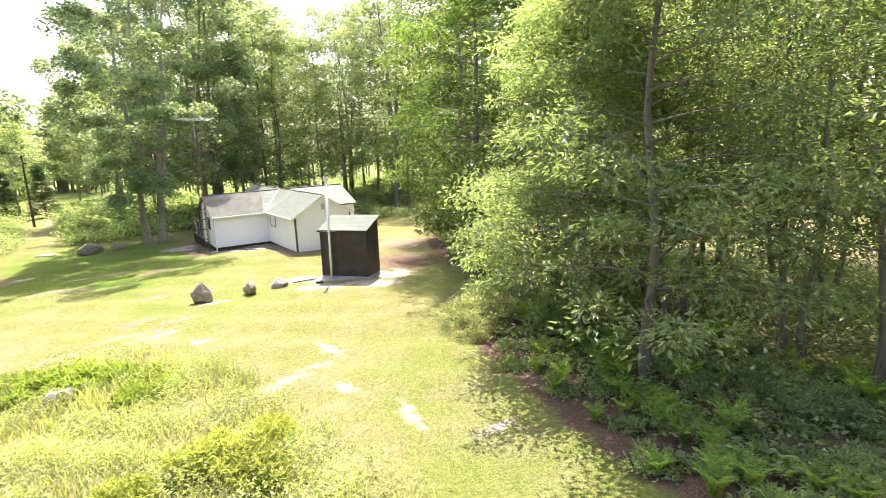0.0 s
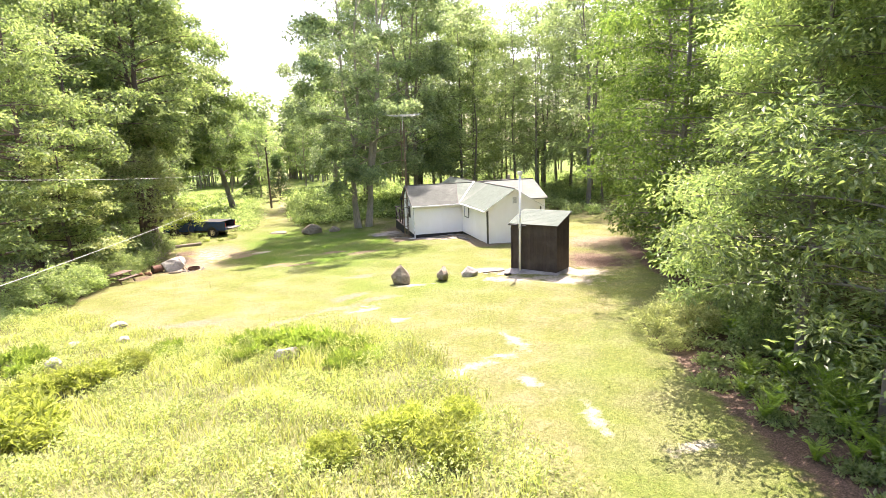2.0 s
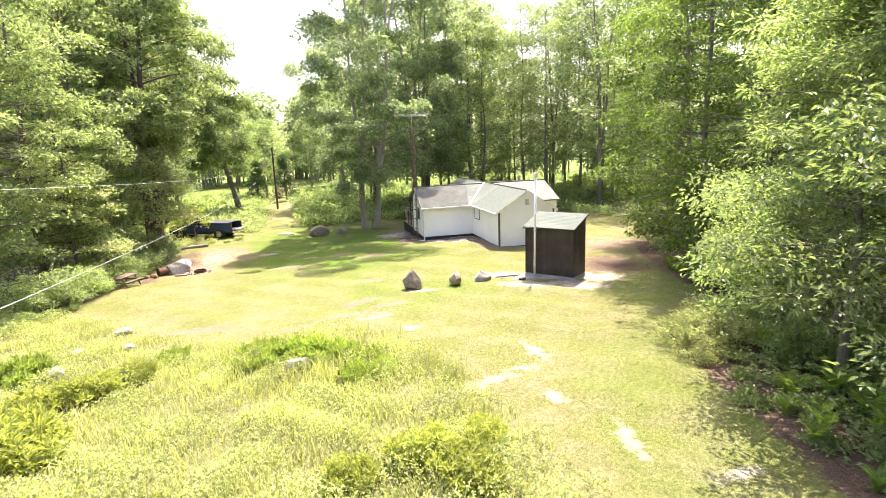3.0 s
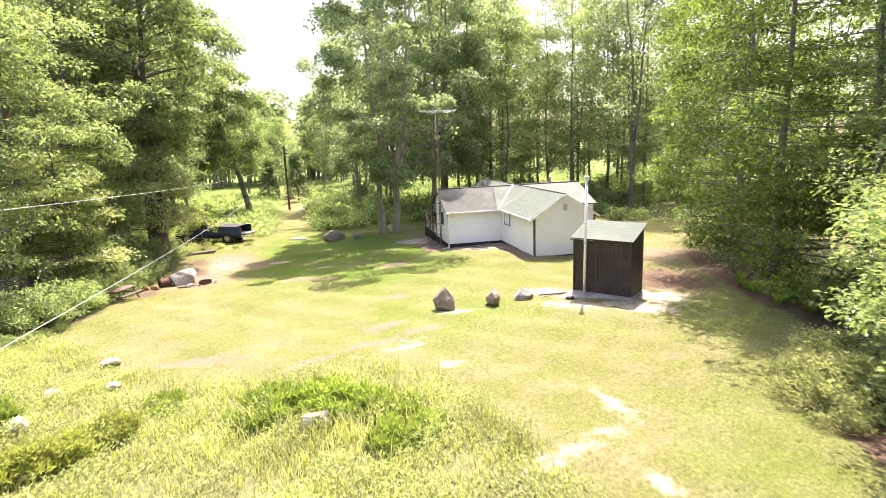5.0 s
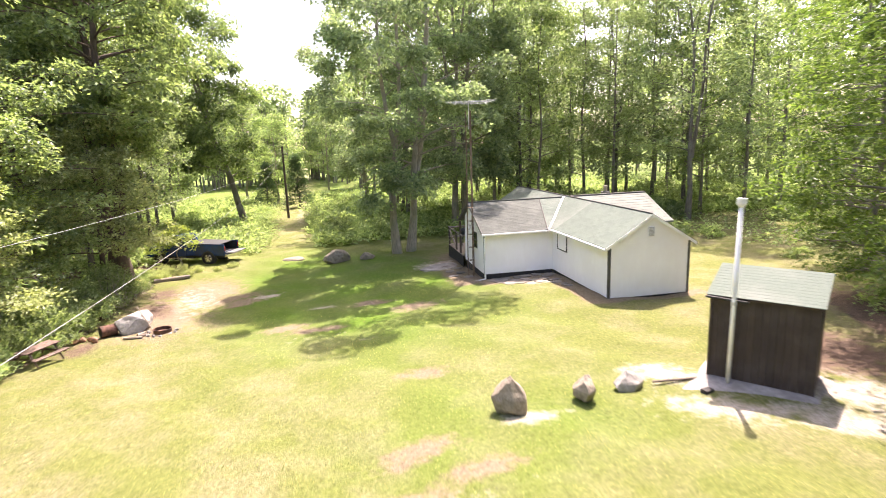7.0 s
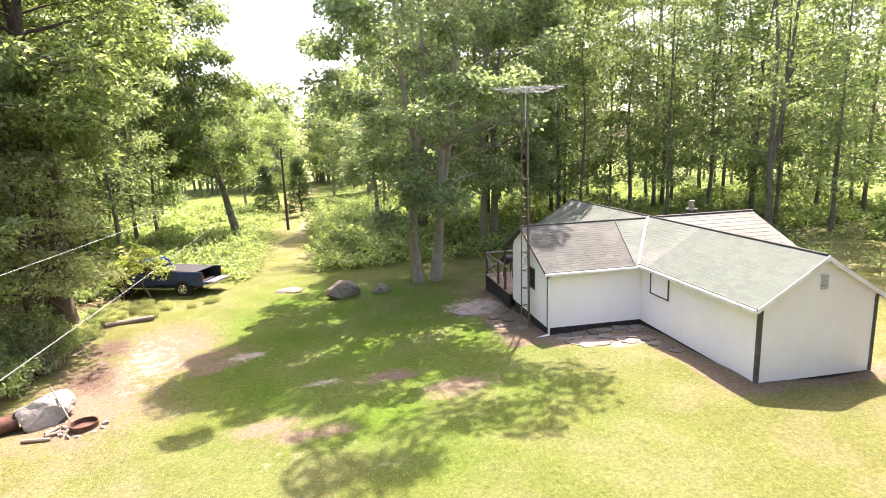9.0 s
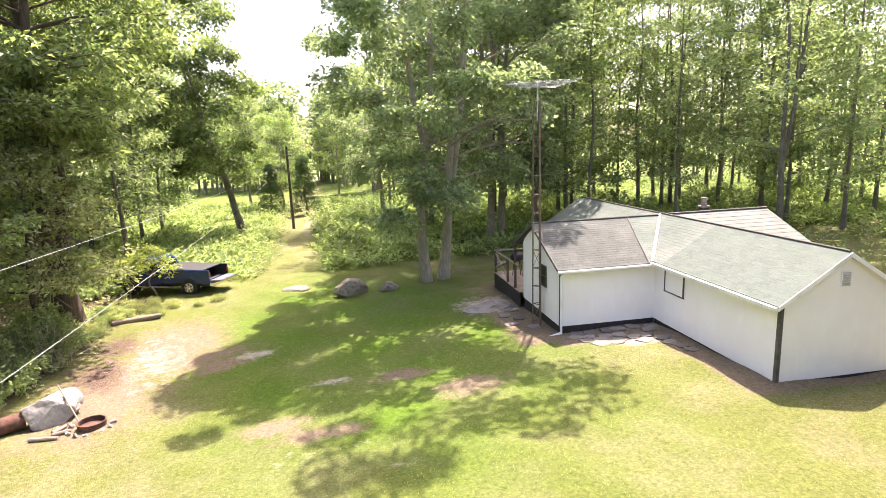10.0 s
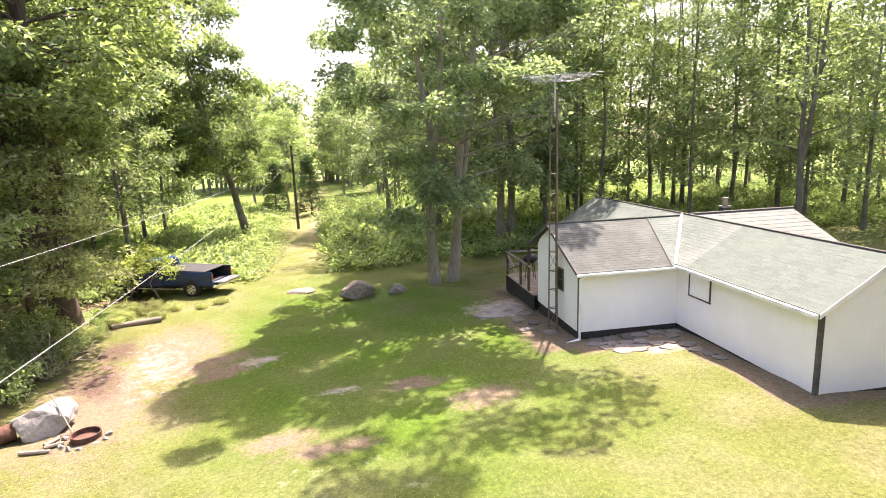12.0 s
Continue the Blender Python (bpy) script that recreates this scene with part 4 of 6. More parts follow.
    rod(bm, (B_X + 0.05, B_Y0 - oh - 0.04, be - 0.03), (B_X + 0.02, B_Y0 - 0.07, be - 0.2), 0.045)
    rod(bm, (B_X + 0.02, B_Y0 - 0.07, be - 0.17), (B_X + 0.02, B_Y0 - 0.07, -0.72), 0.045)
    rod(bm, (B_X + 0.02, B_Y0 - 0.07, -0.66), (B_X - 0.95, B_Y0 - 0.4, -0.74), 0.055)
    cabin_piece("downpipe", bm, WHITE_TRIM, cabin, "white drain pipe with a bent foot")
    # rake boards and corner boards
    for x0, x1, z0, z1 in ((-oh, mid, ae, A_RIDGE), (A_W + oh, mid, ae, A_RIDGE)):
        cabin_piece("rake_board", prism([(x0, -0.175, z0 - 0.06), (x1, -0.175, z1 - 0.06), (x1, -0.175, z1 + th), (x0, -0.175, z0 + th)], (0, 0.02, 0)), WHITE_TRIM, cabin)
    for y0, y1, z0, z1 in ((B_Y0 - oh, B_RIDGE_Y, be, B_RIDGE), (11.3, B_RIDGE_Y, fe, B_RIDGE)):
        cabin_piece("rake_board", prism([(B_X - 0.17, y0, z0 - 0.04), (B_X - 0.17, y1, z1 - 0.04), (B_X - 0.17, y1, z1 + th + 0.01), (B_X - 0.17, y0, z0 + th + 0.01)], (0.025, 0, 0)), DARK_TRIM, cabin, "dark rake board")
    for x, y, sx, sy in ((0.028, 0.028, 0.105, 0.105), (A_W - 0.028, 0.028, 0.105, 0.105), (B_X + 0.012, B_Y0 + 0.028, 0.05, 0.105)):
        cabin_piece("corner_board", boxed((sx, sy, A_EAVE - BOTTOM - 0.04), Matrix.Translation((x, y, (A_EAVE + BOTTOM) / 2 - 0.02)), 0.005), DARK_TRIM, cabin, "dark corner board")
    # the boarded window in the west wall
    win = cabin_piece("boarded_window", boxed((0.03, 1.06, 0.8), Matrix.Translation((-0.012, 4.77, 1.2))), WHITE_SIDING, cabin, "window boarded over in white")
    for cy, cz, sy, sz in ((4.77, 0.79, 1.18, 0.045), (5.33, 1.2, 0.035, 0.8), (4.22, 1.2, 0.05, 0.8)):
        cabin_piece("frame", boxed((0.035, sy, sz), Matrix.Translation((-0.03, cy, cz)), 0.004), DARK_TRIM, win, "dark window frame")
    # louvred vent in the front gable
    vent = cabin_piece("gable_vent", boxed((0.3, 0.03, 0.42), Matrix.Translation((1.85, -0.03, 2.3)), 0.006), WHITE_TRIM, cabin, "white louvred gable vent")
    for i in range(7):
        cabin_piece("louvre", boxed((0.24, 0.03, 0.035), Matrix.Translation((1.85, -0.05, 2.135 + i * 0.055)) @ pose(0, 0, 0, 35, 0, 0)), LOUVRE, vent)
    lamp = cabin_piece("wall_lamp", boxed((0.1, 0.1, 0.1), Matrix.Translation((0.42, -0.065, 1.98)), 0.03), WHITE_TRIM, cabin, "small white floodlight box")
    # window in the west wing's end
    w2 = cabin_piece("window", boxed((0.03, 0.55, 0.75), Matrix.Translation((B_X - 0.01, 7.7, 1.1))), DARK_GLASS, cabin, "small dark window")
    for cy, cz, sy, sz in ((7.7, 1.49, 0.65, 0.05), (7.7, 0.71, 0.65, 0.05), (7.4, 1.1, 0.05, 0.75), (8.0, 1.1, 0.05, 0.75), (7.7, 1.1, 0.55, 0.03)):
        cabin_piece("frame", boxed((0.035, sy, sz), Matrix.Translation((B_X - 0.025, cy, cz)), 0.004), DARK_TRIM, w2)
    return cabin


build_cabin()


def build_chimney():
    m = CABIN @ Matrix.Translation((5.6, 11.4, 0))
    root = thing("chimney", Matrix.Translation(m.translation), "short dark chimney with a weathered clay pot behind the roof", "chimney")
    part("stack", boxed((0.36, 0.36, 3.3), Matrix.Translation((0, 0, 1.15)), 0.01), SKIRT, root)
    part("cap", boxed((0.4, 0.4, 0.08), Matrix.Translation((0, 0, 2.85)), 0.02), CONCRETE, root, "concrete cap")
    bm = rod(bmesh.new(), (0, 0, 2.9), (0, 0, 3.18), 0.13, 0.11, 14)
    rod(bm, (0, 0, 3.18), (0, 0, 3.26), 0.15, 0.13, 14)
    part("pot", bm, ROCK, root, "weathered clay pot")


build_chimney()


def build_porch():
    """Raised porch on the far side of the west wing, with a rail."""
    root = thing("porch", Matrix(), "dark raised wooden porch with rails", "porch")
    x0, x1, y0, y1, top = B_X - 0.1, -0.2, 10.45, 14.6, -0.28
    n = 22
    for i in range(n):
        y = y0 + (y1 - y0) * (i + 0.5) / n
        cabin_piece("plank", boxed((x1 - x0, (y1 - y0) / n - 0.012, 0.035), Matrix.Translation(((x0 + x1) / 2, y, top)), 0.004), OLD_WOOD, root)
    cabin_piece("skirt", boxed((0.04, y1 - y0, 0.8), Matrix.Translation((x0 + 0.03, (y0 + y1) / 2, top - 0.43))), SKIRT, root, "dark board skirt")
    for x, y in ((x0 + 0.06, y0 + 0.8), (x0 + 0.06, y1 - 0.1), (-1.6, y1 - 0.1), (x0 + 0.06, 12.4)):
        tall = 1.95 if y == y0 + 0.8 else 1.15
        cabin_piece("post", boxed((0.1, 0.1, tall), Matrix.Translation((x, y, top + tall / 2)), 0.006), POLE_WOOD, root)
    for a, b in (((x0 + 0.06, y0 + 0.3, top + 1.12), (x0 + 0.06, y1, top + 1.12)), ((x0 + 0.06, 12.4, top + 0.15), (x0 + 0.06, y1 - 0.1, top + 1.0)), ((x0 + 0.06, 12.4, top + 0.95), (x0 + 0.06, y1 - 0.1, top + 0.25)), ((x0, y1 - 0.1, top + 1.12), (-1.5, y1 - 0.1, top + 1.12)), ((x0, y1 - 0.1, top + 0.5), (-1.5, y1 - 0.1, top + 0.5))):
        bm = rod(bmesh.new(), a, b, 0.055, sides=4)
        cabin_piece("rail", bm, OLD_WOOD, root)
    g = thing("gas_grill", CABIN @ Matrix.Translation((-2.9, 13.4, top + 0.02)), "black kettle grill standing on the porch", "grill")
    bm = bmesh.new()
    bmesh.ops.create_uvsphere(bm, u_segments=16, v_segments=10, radius=0.3, matrix=Matrix.Translation((0, 0, 0.95)) @ Matrix.Diagonal((1.2, 0.9, 0.8, 1)))
    part("bowl", bm, TRUCK_BLACK, g, smooth=True)
    for sx, sy in ((-0.2, -0.15), (0.2, -0.15), (-0.2, 0.15), (0.2, 0.15)):
        part("leg", rod(bmesh.new(), (sx, sy, 0), (sx * 0.7, sy * 0.7, 0.8), 0.02), TRUCK_BLACK, g)


build_porch()


def build_tower():
    base = CABIN @ Vector((B_X - 0.28, 7.6, 0))
    x, y = base.x, base.y
    z0 = float(lie(x, y))
    root = thing("antenna_tower", Matrix.Translation((x, y, z0)), "rusty lattice tower with a wide television antenna on top", "antenna")
    top, w = 7.75 - z0, 0.2
    legs = [(w * math.cos(a), w * math.sin(a)) for a in (0.6, 0.6 + 2.094, 0.6 + 4.189)]
    for lx, ly in legs:
        part("leg", rod(bmesh.new(), (lx, ly, -0.2), (lx * 0.75, ly * 0.75, top), 0.026, sides=6), TOWER_RUST, root)
    n = 12
    for i in range(n):
        z = 0.15 + (top - 0.2) * i / n
        for k in range(3):
            a, b = legs[k], legs[(k + 1) % 3]
            part("rung", rod(bmesh.new(), (*a, z), (*b, z), 0.016, sides=5), TOWER_RUST, root)
            if i % 3 == 0:
                part("brace", rod(bmesh.new(), (*a, z), (*b, z + top / n), 0.009, sides=5), TOWER_RUST, root)
    part("mast", rod(bmesh.new(), (0, 0, top - 0.9), (0, 0, 8.25 - z0), 0.024), GALVANISED, root, "pale mast pipe")
    zb = 8.12 - z0
    boom = part("boom", boxed((0.028, 2.5, 0.028), Matrix.Translation((0.1, 0, zb)) @ pose(0, 0, 0, 0, 0, -18)), ALUMINIUM, root, "pale aluminium boom")
    rng = random.Random(2)
    way = Vector((math.sin(radians(18)), math.cos(radians(18)), 0))
    across = Vector((way.y, -way.x, 0))
    for i in range(15):
        s = -1.15 + 2.3 * i / 14
        ln = 1.32 - 0.045 * i + (0.06 if i % 3 == 0 else 0)
        mid_p = Vector((0.1, 0, zb + 0.03)) + way * s
        bm = bmesh.new()
        for sgn in (1, -1):
            rod(bm, mid_p, mid_p + across * (sgn * ln) + way * 0.28 + Vector((0, 0, rng.uniform(-0.03, 0.05))), 0.0065, sides=5)
        part("element", bm, ALUMINIUM, boom)
    wire = bmesh.new()
    rod(wire, (0.05, 0.05, 7.4 - z0), (0.1, 0.1, 0.4), 0.012, sides=5)
    part("lead_wire", wire, TRUCK_BLACK, root, "black lead-in wire")


build_tower()

# ---- the dark shed with its vent pipe ----
SHED_A, SHED_B = Vector((10.10, 25.36, 0)), Vector((11.567, 23.491, 0))


def build_shed():
    d = SHED_B - SHED_A
    w = d.length
    turn = math.degrees(math.atan2(d.y, d.x))
    m = Matrix.Translation((SHED_A.x, SHED_A.y, 0)) @ pose(0, 0, 0, 0, 0, turn)
    root = thing("shed", m, "dark brown board outhouse with a pale sloping roof", "shed")
    dep, low, high, z0 = 1.40, 2.03, 2.50, -0.15
    n = 14
    for i in range(n):
        x0, x1 = w * i / n + 0.003, w * (i + 1) / n - 0.003
        part("board", prism([(x0, 0, z0), (x1, 0, z0), (x1, 0, low), (x0, 0, low)], (0, 0.03, 0)), BROWN_WALL, root)
        part("board", prism([(x0, dep, z0), (x1, dep, z0), (x1, dep, high), (x0, dep, high)], (0, -0.03, 0)), BROWN_WALL, root)
    k = 10
    for x in (0, w):
        for i in range(k):
            y0, y1 = 0.035 + (dep - 0.07) * i / k + 0.003, 0.035 + (dep - 0.07) * (i + 1) / k - 0.003
            za, zb = low + (high - low) * y0 / dep, low + (high - low) * y1 / dep
            part("board", prism([(x, y0, z0), (x, y1, z0), (x, y1, zb), (x, y0, za)], (0.03 if x == 0 else -0.03, 0, 0)), BROWN_WALL, root)
    part("corner_post", boxed((0.06, 0.06, low - z0), Matrix.Translation((0.0, -0.012, (low + z0) / 2))), BROWN_WALL, root)
    part("corner_post", boxed((0.06, 0.06, low - z0), Matrix.Translation((w, -0.012, (low + z0) / 2))), BROWN_WALL, root)
    s = (high - low) / dep
    a = [(-0.1, -0.1, low - 0.1 * s + 0.02), (w + 0.09, -0.1, low - 0.1 * s + 0.02), (w + 0.09, dep + 0.1, high + 0.1 * s + 0.02), (-0.1, dep + 0.1, high + 0.1 * s + 0.02)]
    part("roof_deck", slope_plate(*a, 0.05), BROWN_WALL, root, "dark roof edge boards")
    rows = 12
    for i in range(rows):
        f0, f1 = i / rows, min(1, (i + 1.08) / rows)
        p = [Vector(a[0]).lerp(Vector(a[3]), f0), Vector(a[1]).lerp(Vector(a[2]), f0), Vector(a[1]).lerp(Vector(a[2]), f1), Vector(a[0]).lerp(Vector(a[3]), f1)]
        lift = Vector((0, -0.02, 0.056))
        bm = prism([p[0] + lift + Vector((-0.02, 0, 0.004)), p[1] + lift + Vector((0.02, 0, 0.004)), p[2] + lift + Vector((0.02, 0, 0)), p[3] + lift + Vector((-0.02, 0, 0))], (0, 0, 0.009))
        part("roof_strip", bm, SHINGLE_GREEN, root, "pale roofing strip")
    part("gutter", boxed((w * 0.42, 0.07, 0.06), Matrix.Translation((w * 0.16, -0.14, low - 0.02)) @ pose(0, 0, 0, 0, 2, 0), 0.01), TRUCK_BLACK, root, "short dark gutter")
    # sloped concrete footing
    g = -0.38
    bm = bmesh.new()
    lo = [bm.verts.new(p) for p in ((-0.42, -0.8, g), (w + 0.5, -0.8, g), (w + 0.5, dep + 0.35, g), (-0.42, dep + 0.35, g))]
    hi = [bm.verts.new(p) for p in ((-0.06, -0.06, z0), (w + 0.06, -0.06, z0), (w + 0.06, dep + 0.06, z0), (-0.06, dep + 0.06, z0))]
    bm.faces.new(hi)
    for i in range(4):
        j = (i + 1) % 4
        bm.faces.new((lo[i], lo[j], hi[j], hi[i]))
    part("footing", bm, CONCRETE, root, "rough sloped concrete footing")
    pipe = part("vent_pipe", rod(bmesh.new(), (0.53, -0.17, -0.3), (0.58, -0.17, 4.42), 0.055, sides=16), WHITE_PIPE, root, "tall white vent pipe", True)
    bm = rod(bmesh.new(), (0.58, -0.17, 4.38), (0.58, -0.17, 4.46), 0.06, 0.12, 16)
    rod(bm, (0.58, -0.17, 4.46), (0.58, -0.17, 4.6), 0.12, 0.12, 16)
    part("cap", bm, WHITE_PIPE, pipe)
    part("clamp", rod(bmesh.new(), (0.553, -0.17, 1.9), (0.554, -0.17, 1.98), 0.075, sides=16), GALVANISED, pipe, "metal clamp band")
    board = thing("fallen_board", on_ground(9.3, 25.6, 0.03, -12), "dark board lying beside the shed", "board")
    part("plank", boxed((1.25, 0.07, 0.05), pose(0, 0, 0.03, 0, -3, 0), 0.008), POLE_WOOD, board)
    part("block", boxed((0.28, 0.22, 0.14), pose(0.5, -0.75, 0.02, 0, 0, 25), 0.02), SKIRT, board)


build_shed()


# ---- rocks ----
def boulder(name, x, y, size, turn, material, label, seed, sink=0.12, sharp=0.0, group="", fine=4):
    rng = np.random.default_rng(seed)
    bm = bmesh.new()
    bmesh.ops.create_icosphere(bm, subdivisions=fine, radius=1)
    planes = [Vector(rng.normal(size=3)).normalized() for _ in range(15)]
    for v in bm.verts:
        c = v.co.copy()
        for p in planes:
            over = c.dot(p) - 0.66
            if over > 0:
                c -= p * over * 0.97
        c += c.normalized() * 0.06 * noise.noise(c * 2.2 + Vector((seed, 0, 0))) + c.normalized() * 0.025 * noise.noise(c * 7)
        if sharp and c.z > 0:
            k = 1 - sharp * min(1, c.z)
            c.x, c.y = c.x * k, c.y * k
        v.co = Vector((c.x * size[0], c.y * size[1], (c.z + 0.75) * size[2]))
    ob = part(name, bm, material, None, smooth=False)
    ob.matrix_world = on_ground(x, y, -sink, turn)
    return tagged(ob, label, "rock", group)


boulder("standing_stone", 4.5, 25.4, (0.66, 0.44, 0.74), -15, ROCK, "pointed grey standing stone on the lawn", 3, 0.14, 0.95, "stones on the lawn")
boulder("standing_stone", 6.62, 25.5, (0.44, 0.34, 0.54), 60, ROCK, "upright grey stone on the lawn", 4, 0.1, 0.9, "stones on the lawn")
boulder("standing_stone", 7.98, 25.85, (0.56, 0.34, 0.42), 20, PALE_ROCK, "low pale grey stone on the lawn", 6, 0.1, 1.0, "stones on the lawn")
boulder("boulder", 1.25, 50.2, (1.0, 0.7, 0.62), 10, ROCK, "large grey boulder in tree shade", 7, 0.2)
boulder("boulder", 3.35, 50.2, (0.62, 0.45, 0.4), 30, ROCK, "smaller grey boulder in tree shade", 8, 0.15)
boulder("boulder", -1.5, 52.6, (0.75, 0.5, 0.26), 0, ROCK, "low flat boulder at the edge of the lawn", 9, 0.16)
boulder("field_stone", -0.64, 16.7, (0.42, 0.26, 0.3), 25, PALE_ROCK, "pale stone lying in tall grass", 10, 0.05)
for k, (fx, fy, fw) in enumerate(((-7.1, 24.0, 0.36), (-6.3, 21.4, 0.32), (-7.85, 21.4, 0.32), (-7.7, 19.2, 0.46), (-0.1, 17.4, 0.3))):
    boulder("field_stone", fx, fy, (fw, fw * 0.7, fw * 0.55), 40 * k, PALE_ROCK, "pale weathered stone lying in meadow grass", 70 + k, 0.03, 0, "stones in the meadow", 3)


def flagstones():
    """Irregular slabs laid close together in the corner by the walls, and one broad slab by the wing's end."""
    rng = np.random.default_rng(3)
    cells = [(-3.45 + 0.56 * i + (0.24 if j % 2 else 0), 4.35 + 0.44 * j, 0.31) for i in range(6) for j in range(4)]
    cells += [(-0.62 + 0.1 * j, 3.9 - 0.5 * j, 0.25) for j in range(4)]
    cells += [(-4.25 - 0.5 * (j % 2), 6.3 + 0.62 * j, 0.34) for j in range(9)]
    for u, v, s in cells:
        if rng.random() < 0.12:
            continue
        p = CABIN @ Vector((u + rng.normal(0, 0.05), v + rng.normal(0, 0.05), 0))
        k = int(rng.integers(4, 8))
        a0 = rng.random() * 6.28
        outline = [(math.cos(a0 + j * 6.283 / k) * s * rng.uniform(0.75, 1.35), math.sin(a0 + j * 6.283 / k) * s * 0.82 * rng.uniform(0.75, 1.3), 0) for j in range(k)]
        ob = part("flagstone", prism(outline, (0, 0, 0.06)), FLAG)
        ob.matrix_world = on_ground(p.x, p.y, -0.03, 0) @ pose(0, 0, 0, rng.uniform(-4, 4), rng.uniform(-4, 4), rng.uniform(-15, 15))
        tagged(ob, "flat grey-brown flagstone laid beside the cabin wall", "flagstone", "flagstones by the cabin")
    p = CABIN @ Vector((-5.0, 10.9, 0))
    outline = [(math.cos(a) * (1.25 + 0.2 * math.sin(3 * a)), math.sin(a) * (0.8 + 0.12 * math.cos(2 * a)), 0) for a in (k * 6.283 / 14 for k in range(14))]
    slab = part("slab", prism(outline, (0, 0, 0.07)), CONCRETE)
    slab.matrix_world = on_ground(p.x, p.y, -0.035, 30)
    tagged(slab, "broad worn concrete slab before the porch", "slab")


flagstones()

# ---- pickup truck ----
def build_truck():
    f = Vector((-0.925, 0.375, 0)).normalized()
    turn = math.degrees(math.atan2(f.y, f.x))
    cx, cy = -6.9, 55.05
    m = Matrix.Translation((cx, cy, float(lie(cx, cy)))) @ pose(0, 0, 0, 0, 0, turn)
    truck = thing("pickup_truck", m, "dark blue pickup truck with its tailgate down", "truck")
    # local x forward from the rear axle, y to the left
    hw = 0.98
    bm = bmesh.new()
    box(bm, (2.95, 0.09, 0.78), Matrix.Translation((0.22, hw - 0.05, 0.98)), 0.03)
    box(bm, (2.95, 0.09, 0.78), Matrix.Translation((0.22, -hw + 0.05, 0.98)), 0.03)
    box(bm, (2.9, 1.9, 0.08), Matrix.Translation((0.22, 0, 0.72)))
    box(bm, (0.06, 1.9, 0.75), Matrix.Translation((1.66, 0, 1.0)))
    bed = part("bed", bm, TRUCK_BLUE, truck)
    part("bed_cover", boxed((2.5, 1.86, 0.05), Matrix.Translation((0.38, 0, 1.395)) @ pose(0, 0, 0, 0, -1.5, 0), 0.015), TRUCK_BLACK, truck, "dark flat bed cover")
    part("bed_liner", boxed((2.6, 1.7, 0.02), Matrix.Translation((0.25, 0, 0.775))), TRUCK_BLACK, truck)
    gate = part("tailgate", boxed((0.62, 1.72, 0.07), Matrix.Translation((-1.56, 0, 0.77)), 0.02), GATE_GREY, truck, "lowered tailgate")
    part("liner", boxed((0.54, 1.6, 0.012), Matrix.Translation((-1.56, 0, 0.812))), GATE_GREY, gate, "grey worn inner face")
    for s in (1, -1):
        part("side_liner", boxed((2.7, 0.012, 0.6), Matrix.Translation((0.2, s * (hw - 0.105), 1.05))), TRUCK_BLACK, truck)
    bm = box(bmesh.new(), (0.2, 1.95, 0.2), Matrix.Translation((-1.36, 0, 0.58)), 0.04)
    part("rear_bumper", bm, CHROME, truck, "chrome rear bumper")
    # cab: profile pushed across
    lower = [(1.72, 0.55), (1.72, 1.38), (3.35, 1.36), (3.55, 1.22), (4.62, 1.12), (4.72, 0.95), (4.72, 0.5)]
    part("body", prism([(x, -hw, z) for x, z in lower], (0, 2 * hw, 0)), TRUCK_BLUE, truck)
    upper = [(1.74, 1.385), (1.95, 1.86), (2.2, 1.93), (2.85, 1.93), (3.1, 1.84), (3.62, 1.30), (3.4, 1.37)]
    part("cab_roof", prism([(x, -0.8, z) for x, z in upper], (0, 1.6, 0)), TRUCK_BLUE, truck)
    for y in (-0.815, 0.805):
        part("side_window", prism([(1.95, y, 1.42), (2.08, y, 1.8), (2.88, y, 1.8), (3.35, y, 1.42)], (0, 0.012, 0)), DARK_GLASS, truck, "tinted side window")
    part("rear_window", prism([(1.80, -0.65, 1.46), (1.95, -0.65, 1.8), (1.95, 0.65, 1.8), (1.80, 0.65, 1.46)], (-0.03, 0, 0.008)), DARK_GLASS, truck, "tinted rear window")
    part("windscreen", prism([(3.17, -0.7, 1.81), (3.6, -0.72, 1.38), (3.6, 0.72, 1.38), (3.17, 0.7, 1.81)], (0.03, 0, 0.02)), DARK_GLASS, truck, "windscreen")
    for s in (1, -1):
        part("tail_light", boxed((0.07, 0.11, 0.3), Matrix.Translation((-1.235, s * (hw - 0.085), 1.08)), 0.03), RED_LENS, truck, "red tail light")
        part("mirror", boxed((0.1, 0.22, 0.2), Matrix.Translation((3.2, s * (hw + 0.1), 1.45)), 0.04), TRUCK_BLACK, truck)
        part("door_handle", boxed((0.2, 0.03, 0.04), Matrix.Translation((2.0, s * (hw + 0.01), 1.15)), 0.01), CHROME, truck)
        part("running_board", boxed((2.2, 0.12, 0.06), Matrix.Translation((2.1, s * (hw - 0.02), 0.42)), 0.015), CHROME, truck, "chrome running board")
        part("headlight", boxed((0.12, 0.3, 0.22), Matrix.Translation((4.68, s * 0.75, 0.9)), 0.03), CHROME, truck)
        for x in (0.0, 3.68):
            part("wheel_arch", rod(bmesh.new(), (x, s * (hw - 0.3), 0.42), (x, s * (hw + 0.012), 0.42), 0.49, sides=28), TRUCK_BLACK, truck)
            bm = rod(bmesh.new(), (x, s * (hw - 0.24), 0.4), (x, s * (hw + 0.03), 0.4), 0.4, sides=28)
            wheel = part("wheel", bm, TYRE, truck, "black tyre")
            bm = rod(bmesh.new(), (x, s * (hw + 0.0), 0.4), (x, s * (hw + 0.045), 0.4), 0.07, sides=20)
